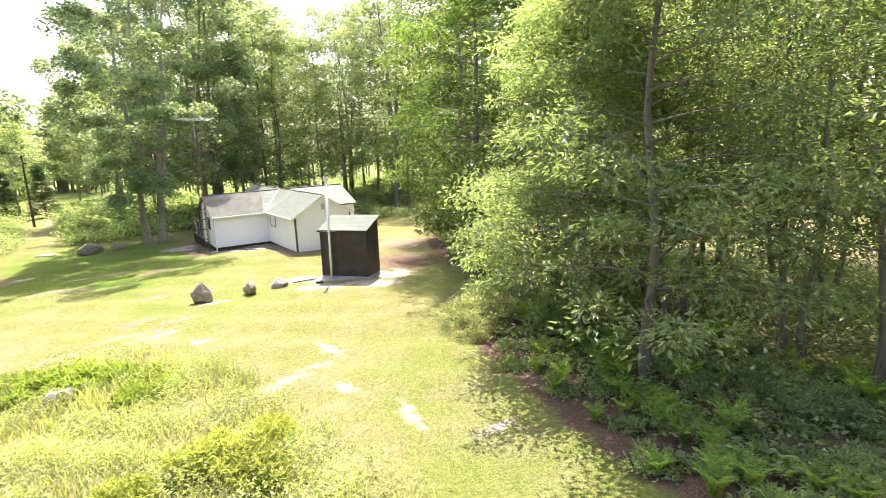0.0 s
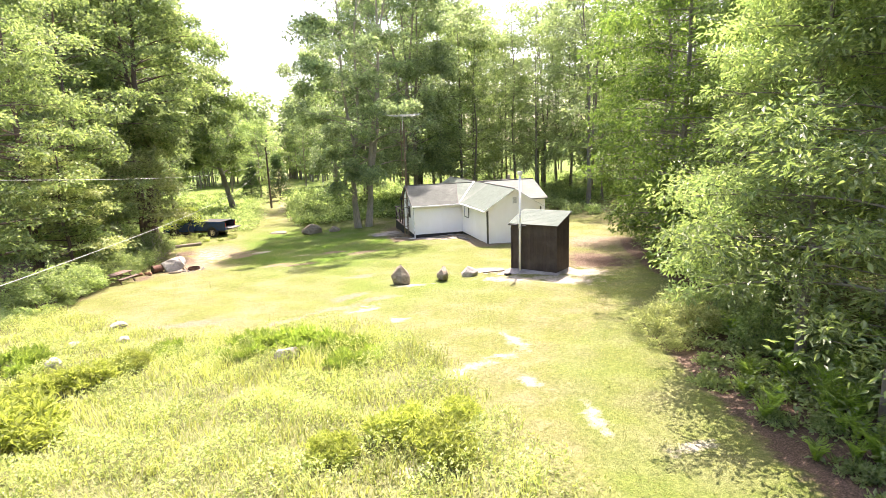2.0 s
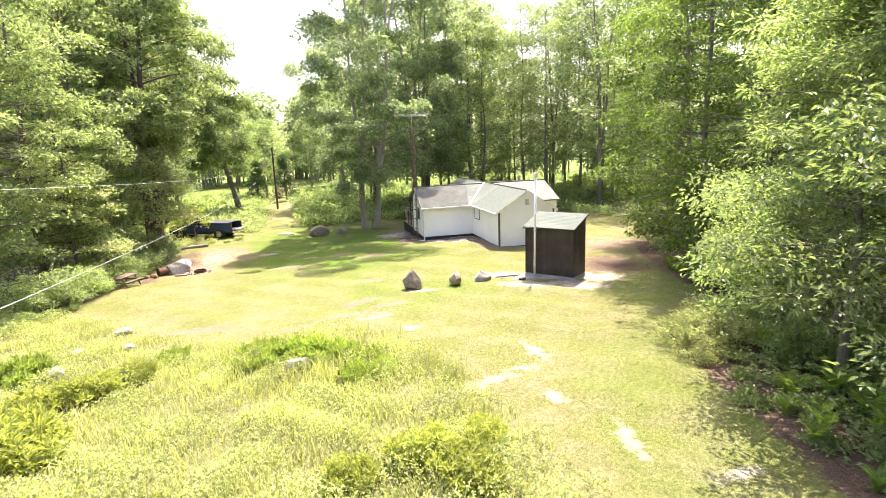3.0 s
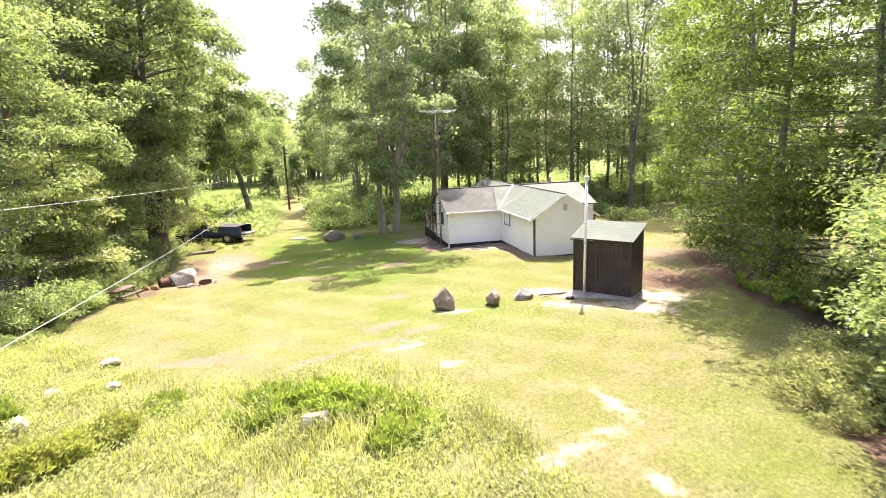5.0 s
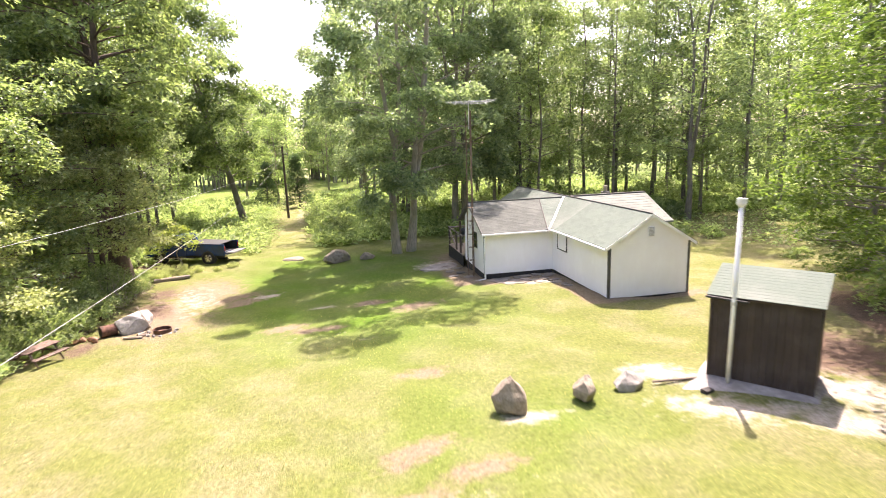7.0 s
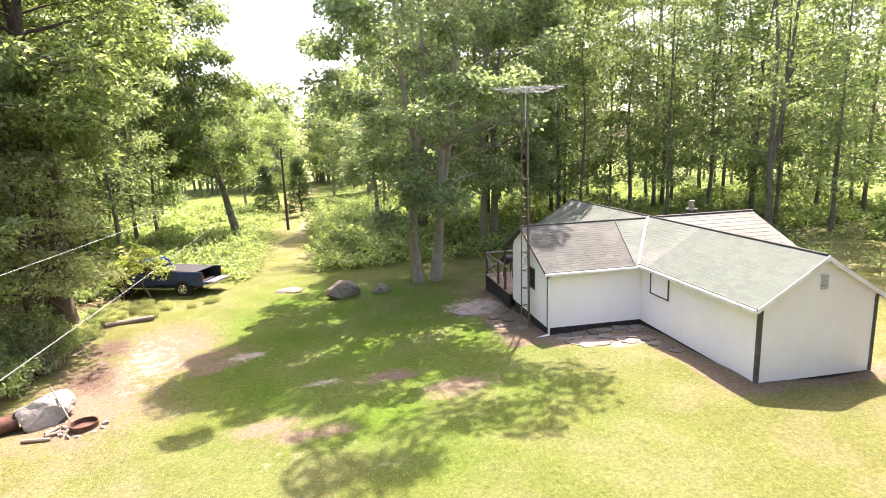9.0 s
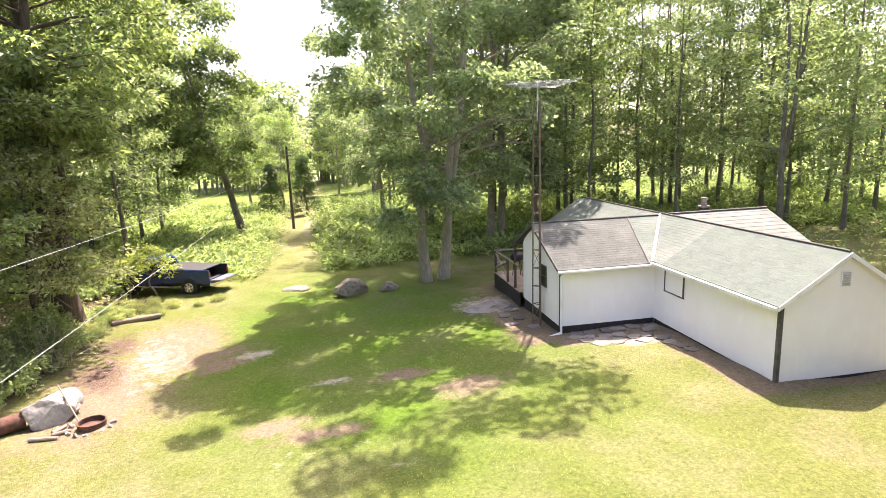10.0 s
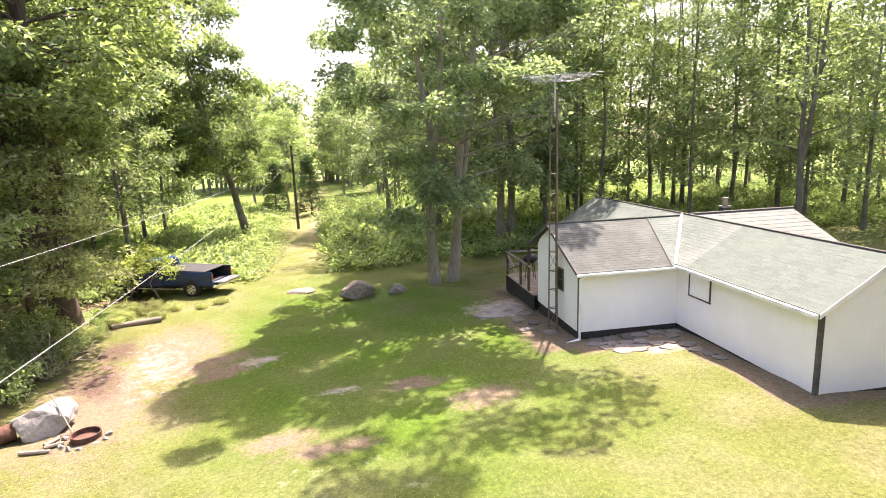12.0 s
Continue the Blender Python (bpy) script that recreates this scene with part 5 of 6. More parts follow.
            for k in range(6):
                a = k * math.pi / 3
                box(bm, (0.22, 0.03, 0.075), Matrix.Translation((x, s * (hw + 0.05), 0.4)) @ Matrix.Rotation(a, 4, "Y") @ Matrix.Translation((0.12, 0, 0)))
            for k in range(24):
                a, b = k * math.pi / 12, (k + 1) * math.pi / 12
                rod(bm, (x + 0.245 * math.cos(a), s * (hw + 0.035), 0.4 + 0.245 * math.sin(a)), (x + 0.245 * math.cos(b), s * (hw + 0.035), 0.4 + 0.245 * math.sin(b)), 0.022, sides=6)
            part("rim", bm, CHROME, wheel, "bright six-spoke alloy rim")
    part("grille", boxed((0.06, 1.1, 0.35), Matrix.Translation((4.73, 0, 0.88)), 0.02), CHROME, truck)
    part("front_bumper", boxed((0.22, 1.95, 0.24), Matrix.Translation((4.75, 0, 0.5)), 0.05), CHROME, truck)
    part("underbody", boxed((5.6, 1.4, 0.2), Matrix.Translation((1.75, 0, 0.5))), TRUCK_BLACK, truck)


build_truck()


# ---- pole and wires ----
def build_pole():
    root = thing("utility_pole", on_ground(-2.8, 80.0), "dark wooden utility pole beside the lane", "utility pole")
    part("pole", rod(bmesh.new(), (0, 0, -0.3), (-0.12, 0, 8.2), 0.15, 0.1, 12), POLE_WOOD, root)
    part("arm", boxed((0.5, 0.08, 0.1), Matrix.Translation((0.1, 0, 7.3)), 0.01), POLE_WOOD, root)
    part("insulator", rod(bmesh.new(), (0.3, 0, 7.3), (0.3, 0, 7.5), 0.05, 0.035, 8), WHITE_TRIM, root)


build_pole()


def wire(a, b, sag, reach, r, label):
    pts = []
    for i in range(61):
        s = reach * i / 60
        p = Vector(a).lerp(Vector(b), s) if s <= 1 else Vector(a) + (Vector(b) - Vector(a)) * s
        pts.append((p - Vector((0, 0, 4 * sag * s * (1 - s))), r))
    v, f = tubes([pts], 6)
    tagged(new("overhead_wire", mesh_of("overhead_wire", v, f, CABLE, True)), label, "wire", "overhead wires")


wire((-2.85, 79.9, 5.45), (-3.41, -26.57, 8.04), 1.76, 1.0, 0.003, "pale overhead wire strung from the utility pole")
wire((-2.85, 79.9, 5.73), (-2.75, 4.64, 4.86), 1.28, 1.42, 0.0034, "sagging pale overhead wire strung from the utility pole")


# ---- fire pit, picnic table, logs ----
def build_pit_side():
    """The big pale boulder by the fire pit, a stick leaning on it, and a rusty drum."""
    rock = boulder("boulder", -7.75, 39.15, (1.02, 0.62, 0.6), 24, PALE_ROCK, "large pale flat-topped boulder beside the fire pit", 18, 0.1)
    rock.matrix_world = rock.matrix_world @ pose(0, 0, 0, 0, -9, 0)
    stick = thing("leaning_stick", on_ground(-6.95, 38.5, 0.0), "long bare stick leaning on a pale boulder", "stick")
    part("shaft", rod(bmesh.new(), (0.0, 0.0, 0.0), (-0.75, 0.75, 0.95), 0.025, 0.018), OLD_WOOD, stick)
    drum = thing("rusty_drum", on_ground(-8.75, 38.65, 0.02, 35), "rusty steel drum lying on its side", "drum")
    bm = bmesh.new()
    rod(bm, (-0.3, 0, 0.25), (0.3, 0, 0.25), 0.24, sides=28)
    for x in (-0.29, -0.1, 0.1, 0.29):
        rod(bm, (x - 0.012, 0, 0.25), (x + 0.012, 0, 0.25), 0.25, sides=28)
    shell = part("shell", bm, RUST, drum)
    # near-black disc on the closed end: the drum's inner shade as colour
    part("mouth", rod(bmesh.new(), (-0.312, 0, 0.25), (-0.304, 0, 0.25), 0.21, sides=24), SKIRT, shell, "dark disc standing for the shaded open mouth")


build_pit_side()


def build_firepit():
    x, y = -6.5, 38.15
    ring = thing("fire_ring", on_ground(x, y, 0.0), "rusty steel fire ring ringed with stones", "fire pit")
    bm = bmesh.new()
    outer, inner = 0.36, 0.34
    loops = []
    for r, z in ((outer, 0.0), (outer + 0.01, 0.16), (inner, 0.16), (inner, 0.02)):
        loops.append([bm.verts.new((r * math.cos(a), r * math.sin(a), z)) for a in (k * 2 * math.pi / 28 for k in range(28))])
    for a, b in zip(loops, loops[1:]):
        for k in range(28):
            l = (k + 1) % 28
            bm.faces.new((a[k], a[l], b[l], b[k]))
    bm.faces.new(loops[-1])
    part("ring", bm, RUST, ring)
    rng = np.random.default_rng(9)
    for k in range(13):
        a = 2 * math.pi * k / 13 + rng.uniform(-0.15, 0.15)
        if 0.6 < a < 2.2:
            continue
        boulder("hearth_stone", x + math.cos(a) * rng.uniform(0.48, 0.66), y + math.sin(a) * rng.uniform(0.48, 0.66), (rng.uniform(0.07, 0.14), rng.uniform(0.06, 0.1), rng.uniform(0.05, 0.09)), rng.uniform(0, 180), PALE_ROCK, "pale stone set round the fire ring", 30 + k, 0.03, 0, "stones round the fire ring", 2)
    for i, (dx, dy, tn) in enumerate(((-1.05, -0.45, -8), (-0.85, 0.05, 60), (-0.7, -0.2, 20))):
        stick = thing("fire_log", on_ground(x + dx, y + dy, 0.0, tn), "weathered split log beside the fire pit", "log", "logs by the fire pit")
        ln = 0.75 if i == 0 else 0.42
        part("log", rod(bmesh.new(), (-ln / 2, 0, 0.06), (ln / 2, 0.02, 0.06), 0.06, 0.05, 9), OLD_WOOD, stick)


build_firepit()


def build_table_and_logs():
    b = thing("picnic_table", on_ground(-10.05, 35.5, 0.0, 66, 0.84), "weathered red-brown picnic table at the shrubs' edge", "table")
    for i in range(5):
        part("top_plank", boxed((1.7, 0.13, 0.04), Matrix.Translation((0, -0.29 + i * 0.145, 0.72)), 0.006), TABLE_WOOD, b)
    for sgn in (1, -1):
        for k in range(2):
            part("seat_plank", boxed((1.7, 0.13, 0.04), Matrix.Translation((0, sgn * (0.6 + 0.145 * k), 0.43)), 0.006), TABLE_WOOD, b)
    for x in (-0.62, 0.62):
        for sgn in (1, -1):
            part("leg", rod(bmesh.new(), (x, sgn * 0.62, 0.0), (x, sgn * 0.2, 0.7), 0.05, sides=4), TABLE_WOOD, b)
        part("cross_beam", boxed((0.05, 1.5, 0.09), Matrix.Translation((x + 0.05, 0, 0.37)), 0.006), TABLE_WOOD, b)
        part("top_beam", boxed((0.05, 0.68, 0.07), Matrix.Translation((x + 0.05, 0, 0.66)), 0.006), TABLE_WOOD, b)
    clods = np.random.default_rng(15)
    for k in range(5):
        boulder("dirt_clod", -9.5 + clods.uniform(-0.5, 0.6), 37.9 + clods.uniform(-0.4, 0.4), (clods.uniform(0.14, 0.3), clods.uniform(0.12, 0.22), clods.uniform(0.1, 0.18)), 50 * k, RED_WOOD, "reddish-brown clod of rotten wood and soil", 90 + k, 0.03, 0, "clods by the picnic table", 2)
    log = thing("fallen_log", on_ground(-8.6, 49.4, 0.0, 15), "weathered brown fallen log at the shrubs' edge", "log")
    part("log", rod(bmesh.new(), (-1.0, 0, 0.08), (1.0, 0.1, 0.12), 0.15, 0.12, 12), OLD_WOOD, log)
    stump = thing("barrel_stump", on_ground(16.3, 36.4, 0.0), "weathered brown stump beside the cabin", "stump")
    part("stump", rod(bmesh.new(), (0, 0, -0.1), (0, 0, 0.9), 0.38, 0.34, 14), OLD_WOOD, stump)
    for i, (dx, dy) in enumerate(((-0.9, -0.5), (-0.7, 0.1), (-1.0, 0.3))):
        lg = thing("cut_log", on_ground(16.3 + dx, 36.4 + dy, 0.0, 30 * i), "short cut log stacked beside a stump", "log", "cut logs")
        part("log", rod(bmesh.new(), (-0.3, 0, 0.14), (0.3, 0, 0.14), 0.15, 0.14, 12), RED_WOOD, lg)


build_table_and_logs()


def build_brush():
    """Bare bleached branches caught in the shrubs on the west side."""
    rng = np.random.default_rng(77)
    root = thing("dead_brush", on_ground(-9.6, 43.4), "tangle of bare bleached branches in the shrubs", "branches")
    for k in range(16):
        a, p, paths = rng.uniform(0, 6.28), np.array([rng.normal(0, 0.25), rng.normal(0, 0.25), 0.1]), []
        d = np.array([math.cos(a) * 0.6, math.sin(a) * 0.6, 1.0])
        r = rng.uniform(0.012, 0.026)
        main = [(p.copy(), r)]
        for i in range(5):
            d += rng.normal(0, 0.35, 3) - np.array([0, 0, 0.12])
            p = p + d / np.linalg.norm(d) * rng.uniform(0.3, 0.55)
            main.append((p.copy(), r * (1 - 0.17 * (i + 1))))
            if i > 0:
                q = p + rng.normal(0, 0.28, 3)
                paths.append([(p.copy(), r * 0.5), (q, 0.004)])
        v, f = tubes([main] + paths, 5)
        part("branch", mesh_of("branch", v, f, BLEACHED, True), BLEACHED, root)


build_brush()


# ---- undergrowth ----
def bush(name, seed, r, h, clusters, per, leaf, material, label, category="shrub", slim=0.45, upright=0.0):
    rng = np.random.default_rng(seed)
    root = thing(name, Matrix(), label, category)
    a, q, s = rng.random(clusters) * 6.283, rng.random(clusters) ** 0.5, rng.random(clusters)
    c = np.stack([np.cos(a) * q * r, np.sin(a) * q * r, h * (0.12 + 0.78 * s * (1 - 0.5 * q ** 2))], 1)
    where, way, size = spray(c, rng.uniform(0.18, 0.34, clusters) * max(r, 0.7), per, leaf, rng, 0.7, -upright)
    part("foliage", leaf_mesh("foliage", where, way, size, material, rng, slim), material, root)
    paths = [[((0, 0, -0.1), 0.02), (tuple(p), 0.004)] for p in c[::3]]
    v, f = tubes(paths, 4)
    part("stems", mesh_of("stems", v, f, BARK), BARK, root)
    return root


def scatter(master, spots, seed=1, lo=0.75, hi=1.25):
    rng = np.random.default_rng(seed)
    for i, (x, y, s) in enumerate(spots):
        m = on_ground(x, y, -0.03, rng.uniform(0, 360), s * rng.uniform(lo, hi))
        if i:
            copy_thing(master, m)
        else:
            master.matrix_world = m


rng = np.random.default_rng(17)
shrub = bush("shrub", 31, 0.95, 1.25, 30, 44, 0.14, LEAF_SHRUB, "leafy green shrub at the wood's edge")
far_shrub = bush("shrub", 39, 0.95, 1.25, 22, 20, 0.27, LEAF_SHRUB, "sunlit leafy shrub under the open woods")
spots = [(float(edge_of_wood(y)) + rng.uniform(1.2, 2.6), y, rng.uniform(0.45, 0.8)) for y in np.arange(13.5, 24, 0.8)]
spots += [(float(edge_of_wood(y)) + rng.uniform(1.6, 5.0), y, rng.uniform(0.5, 0.9)) for y in np.arange(15, 23, 1.0)]
spots += [(float(edge_of_west(y)) - rng.uniform(0.3, 1.0), y, rng.uniform(0.7, 1.2)) for y in np.arange(24, 51, 0.75)]
spots += [(float(edge_of_west(y)) - rng.uniform(1.4, 4.5), y, rng.uniform(0.9, 1.6)) for y in np.arange(22, 51, 0.7)]
sapling = grow("sapling", 44, 3.4, 0.05, 1.5, 1.35, 12, 5, 22, 0.17, LEAF_YELLOW, BARK, "small bright sapling beside the parked truck", "dome", 0.4, 0.3)
plant(sapling, [(-9.1, 54.1, 1.0, 0), (-10.4, 54.6, 0.8, 90)])
spots += [(-9.6, 52.9, 0.5), (-8.5, 52.5, 0.45), (-7.5, 52.2, 0.36), (-10.7, 52.9, 0.6), (-8.3, 51.2, 0.4), (-9.6, 51.4, 0.6), (-10.4, 50.4, 0.7), (-6.6, 51.9, 0.28)]
scatter(shrub, spots, 2)
spots = [(rng.uniform(16, 60), rng.uniform(52, 75), rng.uniform(0.9, 1.6)) for _ in range(46)]
spots += [(rng.uniform(24, 45), rng.uniform(36, 52), rng.uniform(0.9, 1.5)) for _ in range(18)]
spots += [(rng.choice([-1, 1]) * rng.uniform(2.5, 9) - 3.0, rng.uniform(62, 100), rng.uniform(0.8, 1.5)) for _ in range(40)]
spots += [(rng.uniform(1.5, 12), rng.uniform(64, 72), rng.uniform(1.0, 1.7)) for _ in range(14)]
spots += [(rng.uniform(-30, -11), rng.uniform(56, 85), rng.uniform(0.9, 1.7)) for _ in range(24)]
spots += [(-12.4, 56.5, 1.2)]
scatter(far_shrub, spots, 2)
big_shrub = bush("tall_shrub", 35, 1.7, 2.6, 52, 46, 0.18, LEAF_SHRUB, "tall leafy shrub under the trees")
far_big = bush("tall_shrub", 45, 1.7, 2.6, 40, 26, 0.3, LEAF_SHRUB, "tall sunlit shrub in the open woods")
spots = [(float(edge_of_west(y)) - rng.uniform(0.8, 2.6), y, rng.uniform(0.7, 1.1)) for y in np.arange(29, 46, 1.25)]
spots += [(float(edge_of_west(y)) - rng.uniform(1.6, 2.6), y, rng.uniform(0.95, 1.25)) for y in np.arange(33.5, 50, 1.4)]
spots += [(rng.uniform(16, 22), rng.uniform(4, 22), rng.uniform(0.5, 0.9)) for _ in range(6)]
scatter(big_shrub, spots, 9)
spots = [(rng.uniform(18, 60), rng.uniform(58, 80), rng.uniform(0.8, 1.3)) for _ in range(26)]
spots += [(rng.uniform(-34, -12), rng.uniform(56, 90), rng.uniform(0.8, 1.4)) for _ in range(18)]
spots += [(-13.2, 55.0, 0.95), (-14.0, 58.0, 1.2)]
scatter(far_big, spots, 10)
edge_shrub = bush("edge_shrub", 36, 1.1, 1.7, 60, 36, 0.15, LEAF_FRONT, "dense green shrub at the wood's edge")
spots = [(float(edge_of_wood(y)) + rng.uniform(2.4, 3.6), y, rng.uniform(0.55, 0.9)) for y in np.arange(12.0, 21, 0.6)]
spots += [(float(edge_of_wood(y)) + rng.uniform(2.6, 7.5), y, rng.uniform(0.3, 0.55)) for y in np.arange(3.0, 13, 0.45)]
scatter(edge_shrub, spots, 12)
pale_shrub = bush("pale_shrub", 37, 0.9, 1.1, 60, 46, 0.11, LEAF_PALE, "sunlit pale yellow-green shrub at the wood's edge", "shrub", 0.35, 0.3)
scatter(pale_shrub, [(10.3, 14.0, 0.8), (11.0, 15.0, 0.95), (11.2, 13.8, 0.85), (11.9, 14.6, 0.95), (9.8, 12.9, 0.6), (12.2, 15.4, 0.9), (-7.6, 51.7, 0.55), (-8.6, 51.5, 0.75), (-6.3, 51.6, 0.4), (-9.7, 51.2, 0.8), (-8.0, 50.2, 0.45), (-9.4, 49.8, 0.7), (-5.4, 52.0, 0.35), (-10.2, 47.6, 0.8)], 13)
yellow_bush = bush("goldenrod_clump", 32, 0.75, 0.95, 40, 60, 0.14, GOLD, "bright yellow-green weed clump in the meadow", "shrub", 0.32, 0.5)
scatter(yellow_bush, [(-6.1, 17.0, 1.1), (-6.5, 13.6, 1.3), (1.6, 10.5, 0.9), (0.2, 10.2, 0.8), (3.0, 10.9, 0.8), (-7.2, 16.4, 0.9), (-5.2, 18.0, 0.7), (2.2, 9.4, 0.7), (-9.4, 15.2, 1.1)], 3)
dark_clump = bush("fern_clump", 33, 0.7, 0.7, 34, 60, 0.15, CLUMP, "clump of tall green weeds in the meadow", "shrub", 0.28, 0.7)
scatter(dark_clump, [(-1.6, 18.0, 1.0), (-0.6, 18.6, 0.9), (-2.2, 17.4, 0.8), (0.5, 17.4, 1.0), (1.2, 16.6, 0.8), (-4.4, 19.4, 0.7), (0.9, 15.4, 0.7), (1.8, 15.9, 0.6), (-8.6, 19.5, 0.9), (-0.2, 17.7, 1.1)], 4)
floor_weed = bush("floor_plant", 38, 0.7, 0.5, 26, 40, 0.14, LEAF_SHRUB, "low green plant on the shaded woodland floor", "plant", 0.45, 0.4)
scatter(floor_weed, [(float(edge_of_wood(y)) + 0.5 + 5.5 * (k * 0.618 % 1), y, 0.8) for k, y in enumerate(np.arange(2.0, 13.0, 0.24))], 21)


def fern(seed):
    rng = np.random.default_rng(seed)
    root = thing("fern", Matrix(), "bright green fern growing at the wood's edge", "fern", "ferns at the wood's edge")
    W, D, S = [], [], []
    for k in range(11):
        a = k * 0.58 + rng.random() * 0.4
        out = np.array([math.cos(a), math.sin(a), 0])
        side = np.array([-math.sin(a), math.cos(a), 0])
        ln = rng.uniform(0.6, 0.95)
        for i in range(20):
            s = (i + 1) / 20
            p = out * ln * (0.18 * s + 0.45 * s * s) + np.array([0, 0, ln * (1.35 * s - 0.5 * s * s) + 0.03])
            for sg in (1, -1):
                W.append(p)
                D.append(side * sg + out * 0.3 + np.array([0, 0, 0.35]))
                S.append(0.15 * math.sin(math.pi * min(0.97, 0.2 + 0.77 * s)) + 0.02)
    part("fronds", leaf_mesh("fronds", np.array(W), np.array(D), np.array(S), FERN, rng, 0.3, 0.25), FERN, root)
    return root


rng = np.random.default_rng(23)
spots = [(float(edge_of_wood(y)) + rng.uniform(0.5, 2.4), y, rng.uniform(0.6, 1.0)) for y in np.concatenate([np.arange(2.6, 10.5, 0.24), np.arange(19, 24, 0.3)])]
spots += [(float(edge_of_wood(y)) + rng.uniform(2.4, 7.0), y, rng.uniform(0.6, 1.0)) for y in np.arange(1.5, 13, 0.28)]
scatter(fern(41), spots, 6)


def ground_leaves(name, label, xy, low, high, size, material, seed):
    """Low leafy cover: loose leaves on short stems, as stuff."""
    rng = np.random.default_rng(seed)
    n = len(xy)
    pos = np.column_stack([xy, lie(xy[:, 0], xy[:, 1]) + low + (high - low) * rng.random(n) ** 1.5])
    way = np.column_stack([rng.normal(0, 1, n), rng.normal(0, 1, n), rng.uniform(-0.2, 0.7, n)])
    tagged(new(name, leaf_mesh(name, pos, way, size * rng.uniform(0.6, 1.3, n), material, rng, 0.5)), label, "undergrowth", kind="stuff")


rng = np.random.default_rng(61)
n = 60000
xy = np.stack([rng.uniform(7, 24, n), rng.uniform(2, 30, n)], 1)
lump = 0.5 + 0.5 * np.sin(xy[:, 0] * 1.5 + 1.3 * np.sin(xy[:, 1] * 1.2)) * np.sin(xy[:, 1] * 1.7 + xy[:, 0] * 0.6)
keep = (xy[:, 0] > edge_of_wood(xy[:, 1]) + 0.5 + 0.9 * lump) & (rng.random(n) < np.clip(1.3 * lump, 0.1, 1)) & ((xy[:, 1] < 22.5) | (xy[:, 0] > 18.5))
ground_leaves("wood_undergrowth", "low green plants covering the shaded wood floor", xy[keep][:40000], 0.03, 0.55, 0.15, LEAF_SHRUB, 62)
n = 90000
xy = np.stack([rng.uniform(-45, 70, n), rng.uniform(36, 110, n)], 1)
lump = 0.5 + 0.5 * np.sin(xy[:, 0] * 0.7 + 1.3 * np.sin(xy[:, 1] * 0.5)) * np.sin(xy[:, 1] * 0.6 + xy[:, 0] * 0.25)
east = (xy[:, 0] > np.interp(xy[:, 1], [36, 50, 58, 64], [27, 25, 20, 2])) & (xy[:, 1] > 36)
west = xy[:, 0] < np.interp(xy[:, 1], [36, 58, 66, 110], [-12, -10, -5, -6])
lane_side = (xy[:, 1] > 62) & (np.abs(xy[:, 0] + 2.0) > 2.2) | (xy[:, 1] > 57) & (xy[:, 0] < -3.5)
keep = (east | west | lane_side) & (rng.random(n) < np.clip(1.2 * lump, 0.06, 1))
ground_leaves("woods_undergrowth", "sunlit low brush covering the open woods floor", xy[keep][:42000], 0.05, 0.9, 0.28, LEAF_SHRUB, 63)


n = 38000
xy = np.stack([rng.uniform(-11, 7, n), rng.uniform(56, 92, n)], 1)
middle = -1.2 - 0.06 * (xy[:, 1] - 60)
lump = 0.5 + 0.5 * np.sin(xy[:, 0] * 1.3 + 1.3 * np.sin(xy[:, 1] * 0.9)) * np.sin(xy[:, 1] * 1.1 + xy[:, 0] * 0.5)
gap = np.abs(xy[:, 0] - middle)
keep = (gap > 1.0 + 1.4 * lump) & (rng.random(n) < lump + 0.15) & ((xy[:, 0] < -3.4) & (xy[:, 1] > 57.5) | (xy[:, 1] > 63))
ground_leaves("lane_ferns", "sunlit bright ferns beside the grassy lane", xy[keep], 0.05, 0.7, 0.19, LEAF_SHRUB, 64)


def blades(name, label, xy, length, width, material, seed, lean=0.35):
    """Grass: one bent blade at each place."""
    rng = np.random.default_rng(seed)
    n = len(xy)
    z = lie(xy[:, 0], xy[:, 1])
    base = np.stack([xy[:, 0], xy[:, 1], z - 0.02], 1)
    a = rng.random(n) * 6.283
    out = np.stack([np.cos(a), np.sin(a), np.zeros(n)], 1)
    side = np.stack([-np.sin(a), np.cos(a), np.zeros(n)], 1) * width[:, None]
    up = np.array([0, 0, 1.0])
    mid = base + out * (length * lean * 0.35)[:, None] + up * (length * 0.6)[:, None]
    tip = base + out * (length * lean)[:, None] + up * length[:, None]
    v = np.stack([base - side, base + side, mid + side * 0.7, mid - side * 0.7, tip], 1).reshape(-1, 3)
    b = np.arange(n)[:, None] * 5
    f = np.concatenate([b + np.array([[0, 1, 2]]), b + np.array([[0, 2, 3]]), b + np.array([[3, 2, 4]])], 1).reshape(-1, 3)
    tagged(new(name, mesh_of(name, v, f, material)), label, "grass", kind="stuff")


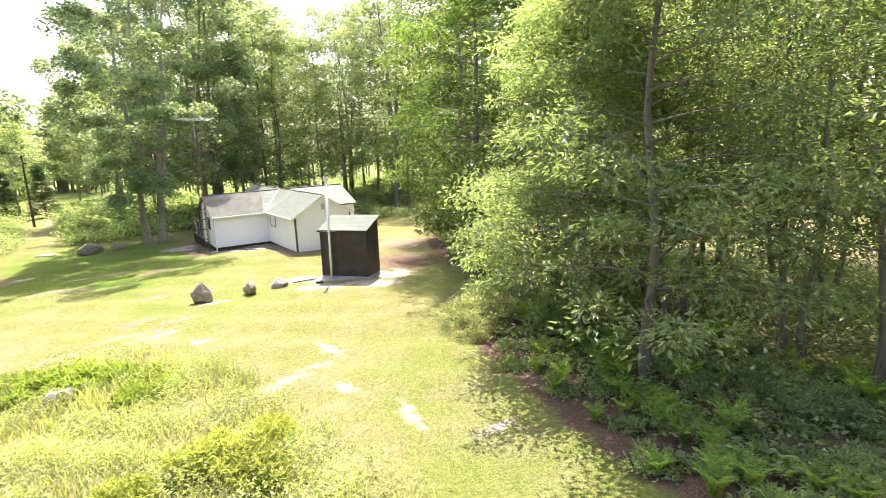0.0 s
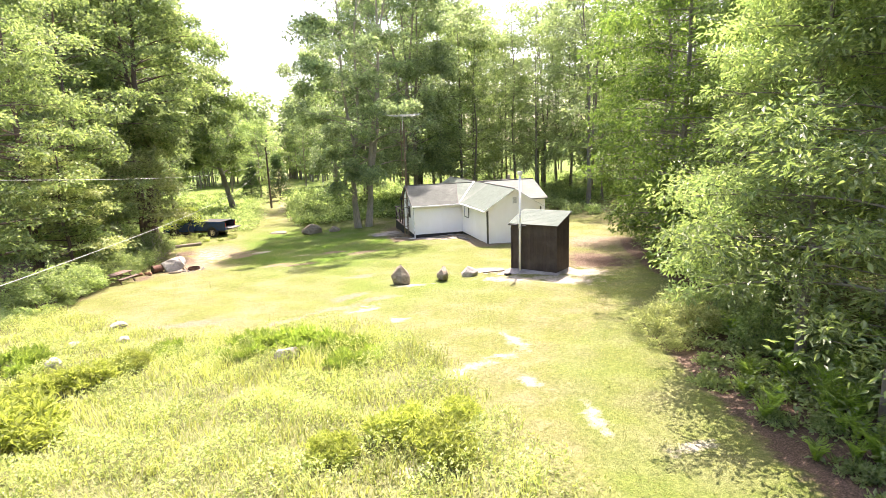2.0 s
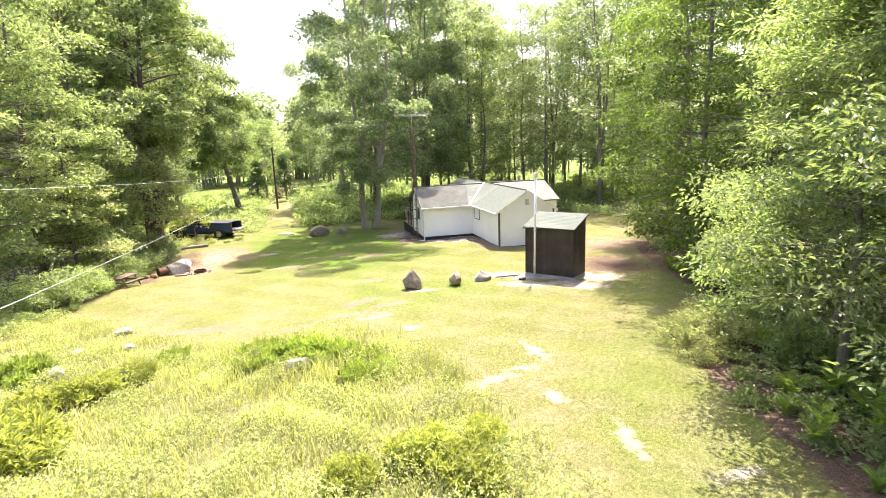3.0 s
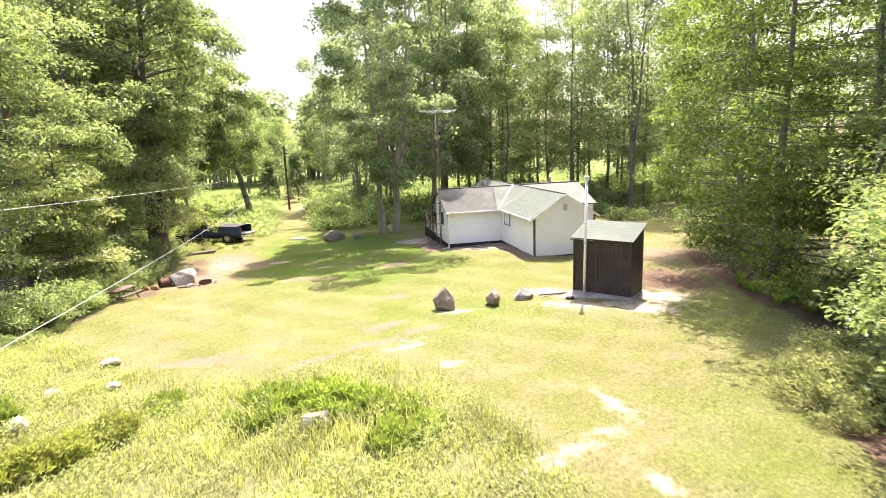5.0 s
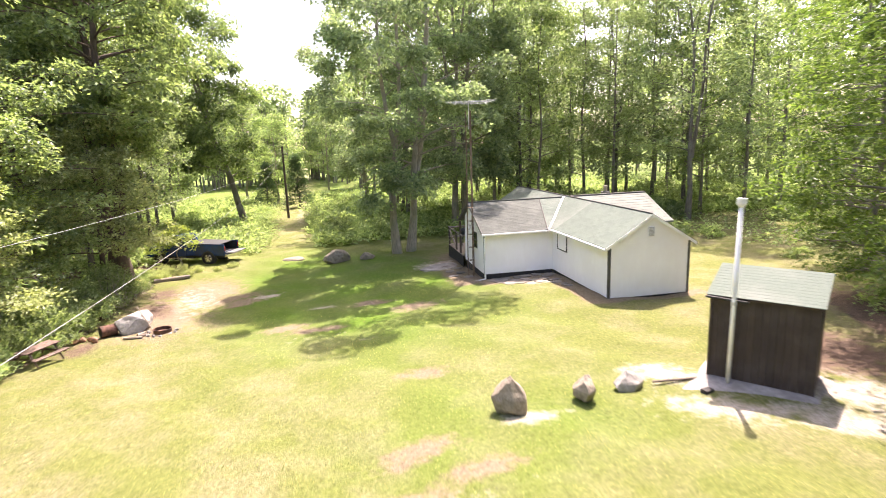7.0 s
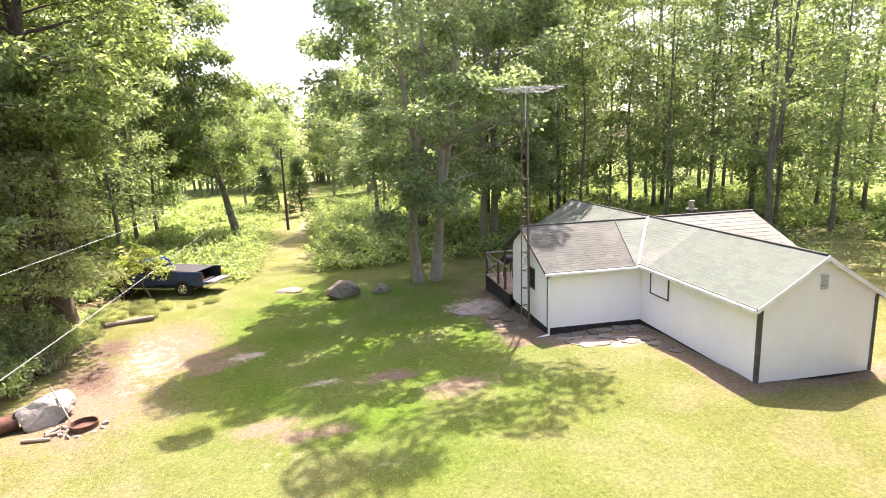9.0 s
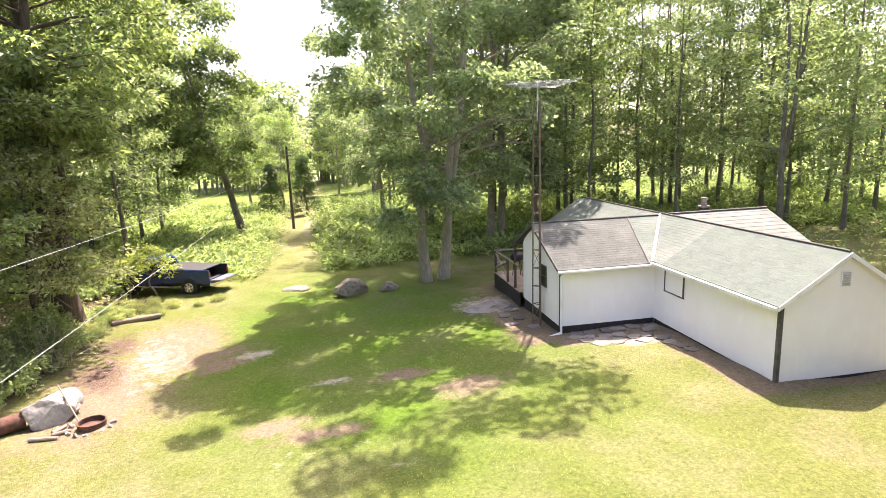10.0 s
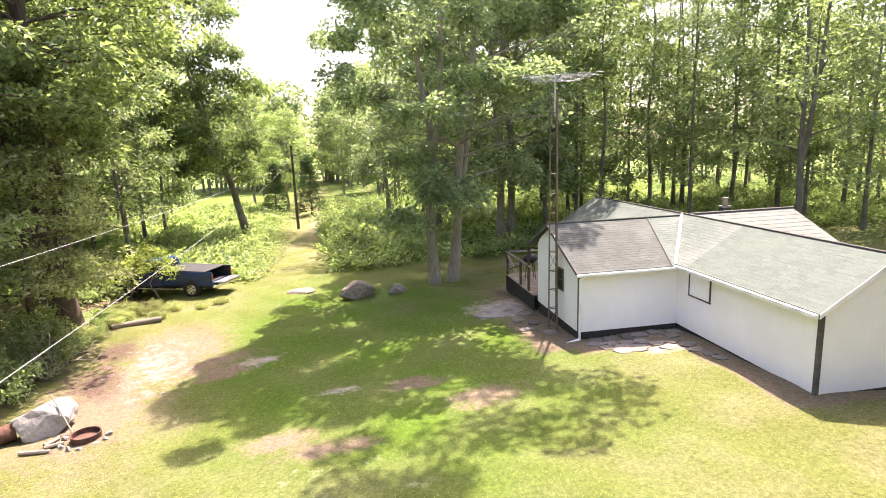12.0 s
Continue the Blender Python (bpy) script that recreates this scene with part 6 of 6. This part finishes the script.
rng = np.random.default_rng(50)
n = 240000
xy = np.stack([rng.uniform(-15, 5, n), rng.uniform(4, 30, n)], 1)
tuft = 0.5 + 0.5 * np.sin(xy[:, 0] * 2.3 + 2 * np.sin(xy[:, 1] * 1.1)) * np.sin(xy[:, 1] * 2.7 + 1.7 * np.sin(xy[:, 0] * 0.9))
keep = rng.random(n) < meadow(xy[:, 0], xy[:, 1]) * (0.2 + 0.5 * tuft)
xy, tuft = xy[keep][:38000], tuft[keep][:38000]
tall = 1 + 1.2 * bump(xy[:, 0], xy[:, 1], -0.8, 17.2, 2.6, 2.4)
blades("meadow_grass", "tall sunlit meadow grass", xy, rng.uniform(0.12, 0.34, len(xy)) * (0.6 + 0.7 * tuft) * tall, rng.uniform(0.008, 0.018, len(xy)), BLADE, 51, 0.55)
n = 250000
wxy = np.stack([rng.uniform(-15, 5, n), rng.uniform(5, 30, n)], 1)
lump = 0.5 + 0.5 * np.sin(wxy[:, 0] * 1.7 + 1.6 * np.sin(wxy[:, 1] * 0.9 + 1)) * np.sin(wxy[:, 1] * 1.9 + 1.4 * np.sin(wxy[:, 0] * 1.3))
wk = rng.random(n) < meadow(wxy[:, 0], wxy[:, 1]) * np.clip(lump * 1.5 - 0.2, 0.04, 1)
wxy, lump = wxy[wk], lump[wk]
nw = len(wxy)
wpos = np.column_stack([wxy, lie(wxy[:, 0], wxy[:, 1]) + rng.random(nw) ** 0.8 * (0.05 + 0.5 * lump ** 1.5)])
wweed = leaf_mesh("meadow_weeds", wpos, np.column_stack([rng.normal(0, 1, nw), rng.normal(0, 1, nw), rng.uniform(0.1, 1.0, nw)]), rng.uniform(0.05, 0.11, nw), WEED, rng, 0.42)
tagged(new("meadow_weeds", wweed), "low leafy pale-green meadow weeds", "weeds", kind="stuff")
n = 420000
xy = np.stack([rng.uniform(-11, 18, n), rng.uniform(5, 50, n)], 1)
soil, litter, sand, wild = cover(xy[:, 0], xy[:, 1])
keep = (rng.random(n) > np.maximum(np.maximum(soil, litter), np.maximum(sand, wild)) * 1.1 + 0.1) & (rng.random(n) < np.clip(14 / np.maximum(xy[:, 1], 8), 0.12, 1))
xy = xy[keep][:46000]
ins = np.stack([(xy[:, 0] - 11.6) + 0.035 * (xy[:, 1] - 33.6), xy[:, 1] - 33.6], 1)
xy = xy[~((ins[:, 0] > -0.1) & (ins[:, 0] < 7.5) & (ins[:, 1] > -0.1))]
blades("lawn_grass", "short sunlit lawn grass", xy, rng.uniform(0.025, 0.065, len(xy)), rng.uniform(0.008, 0.016, len(xy)), BLADE_SHORT, 52, 0.8)
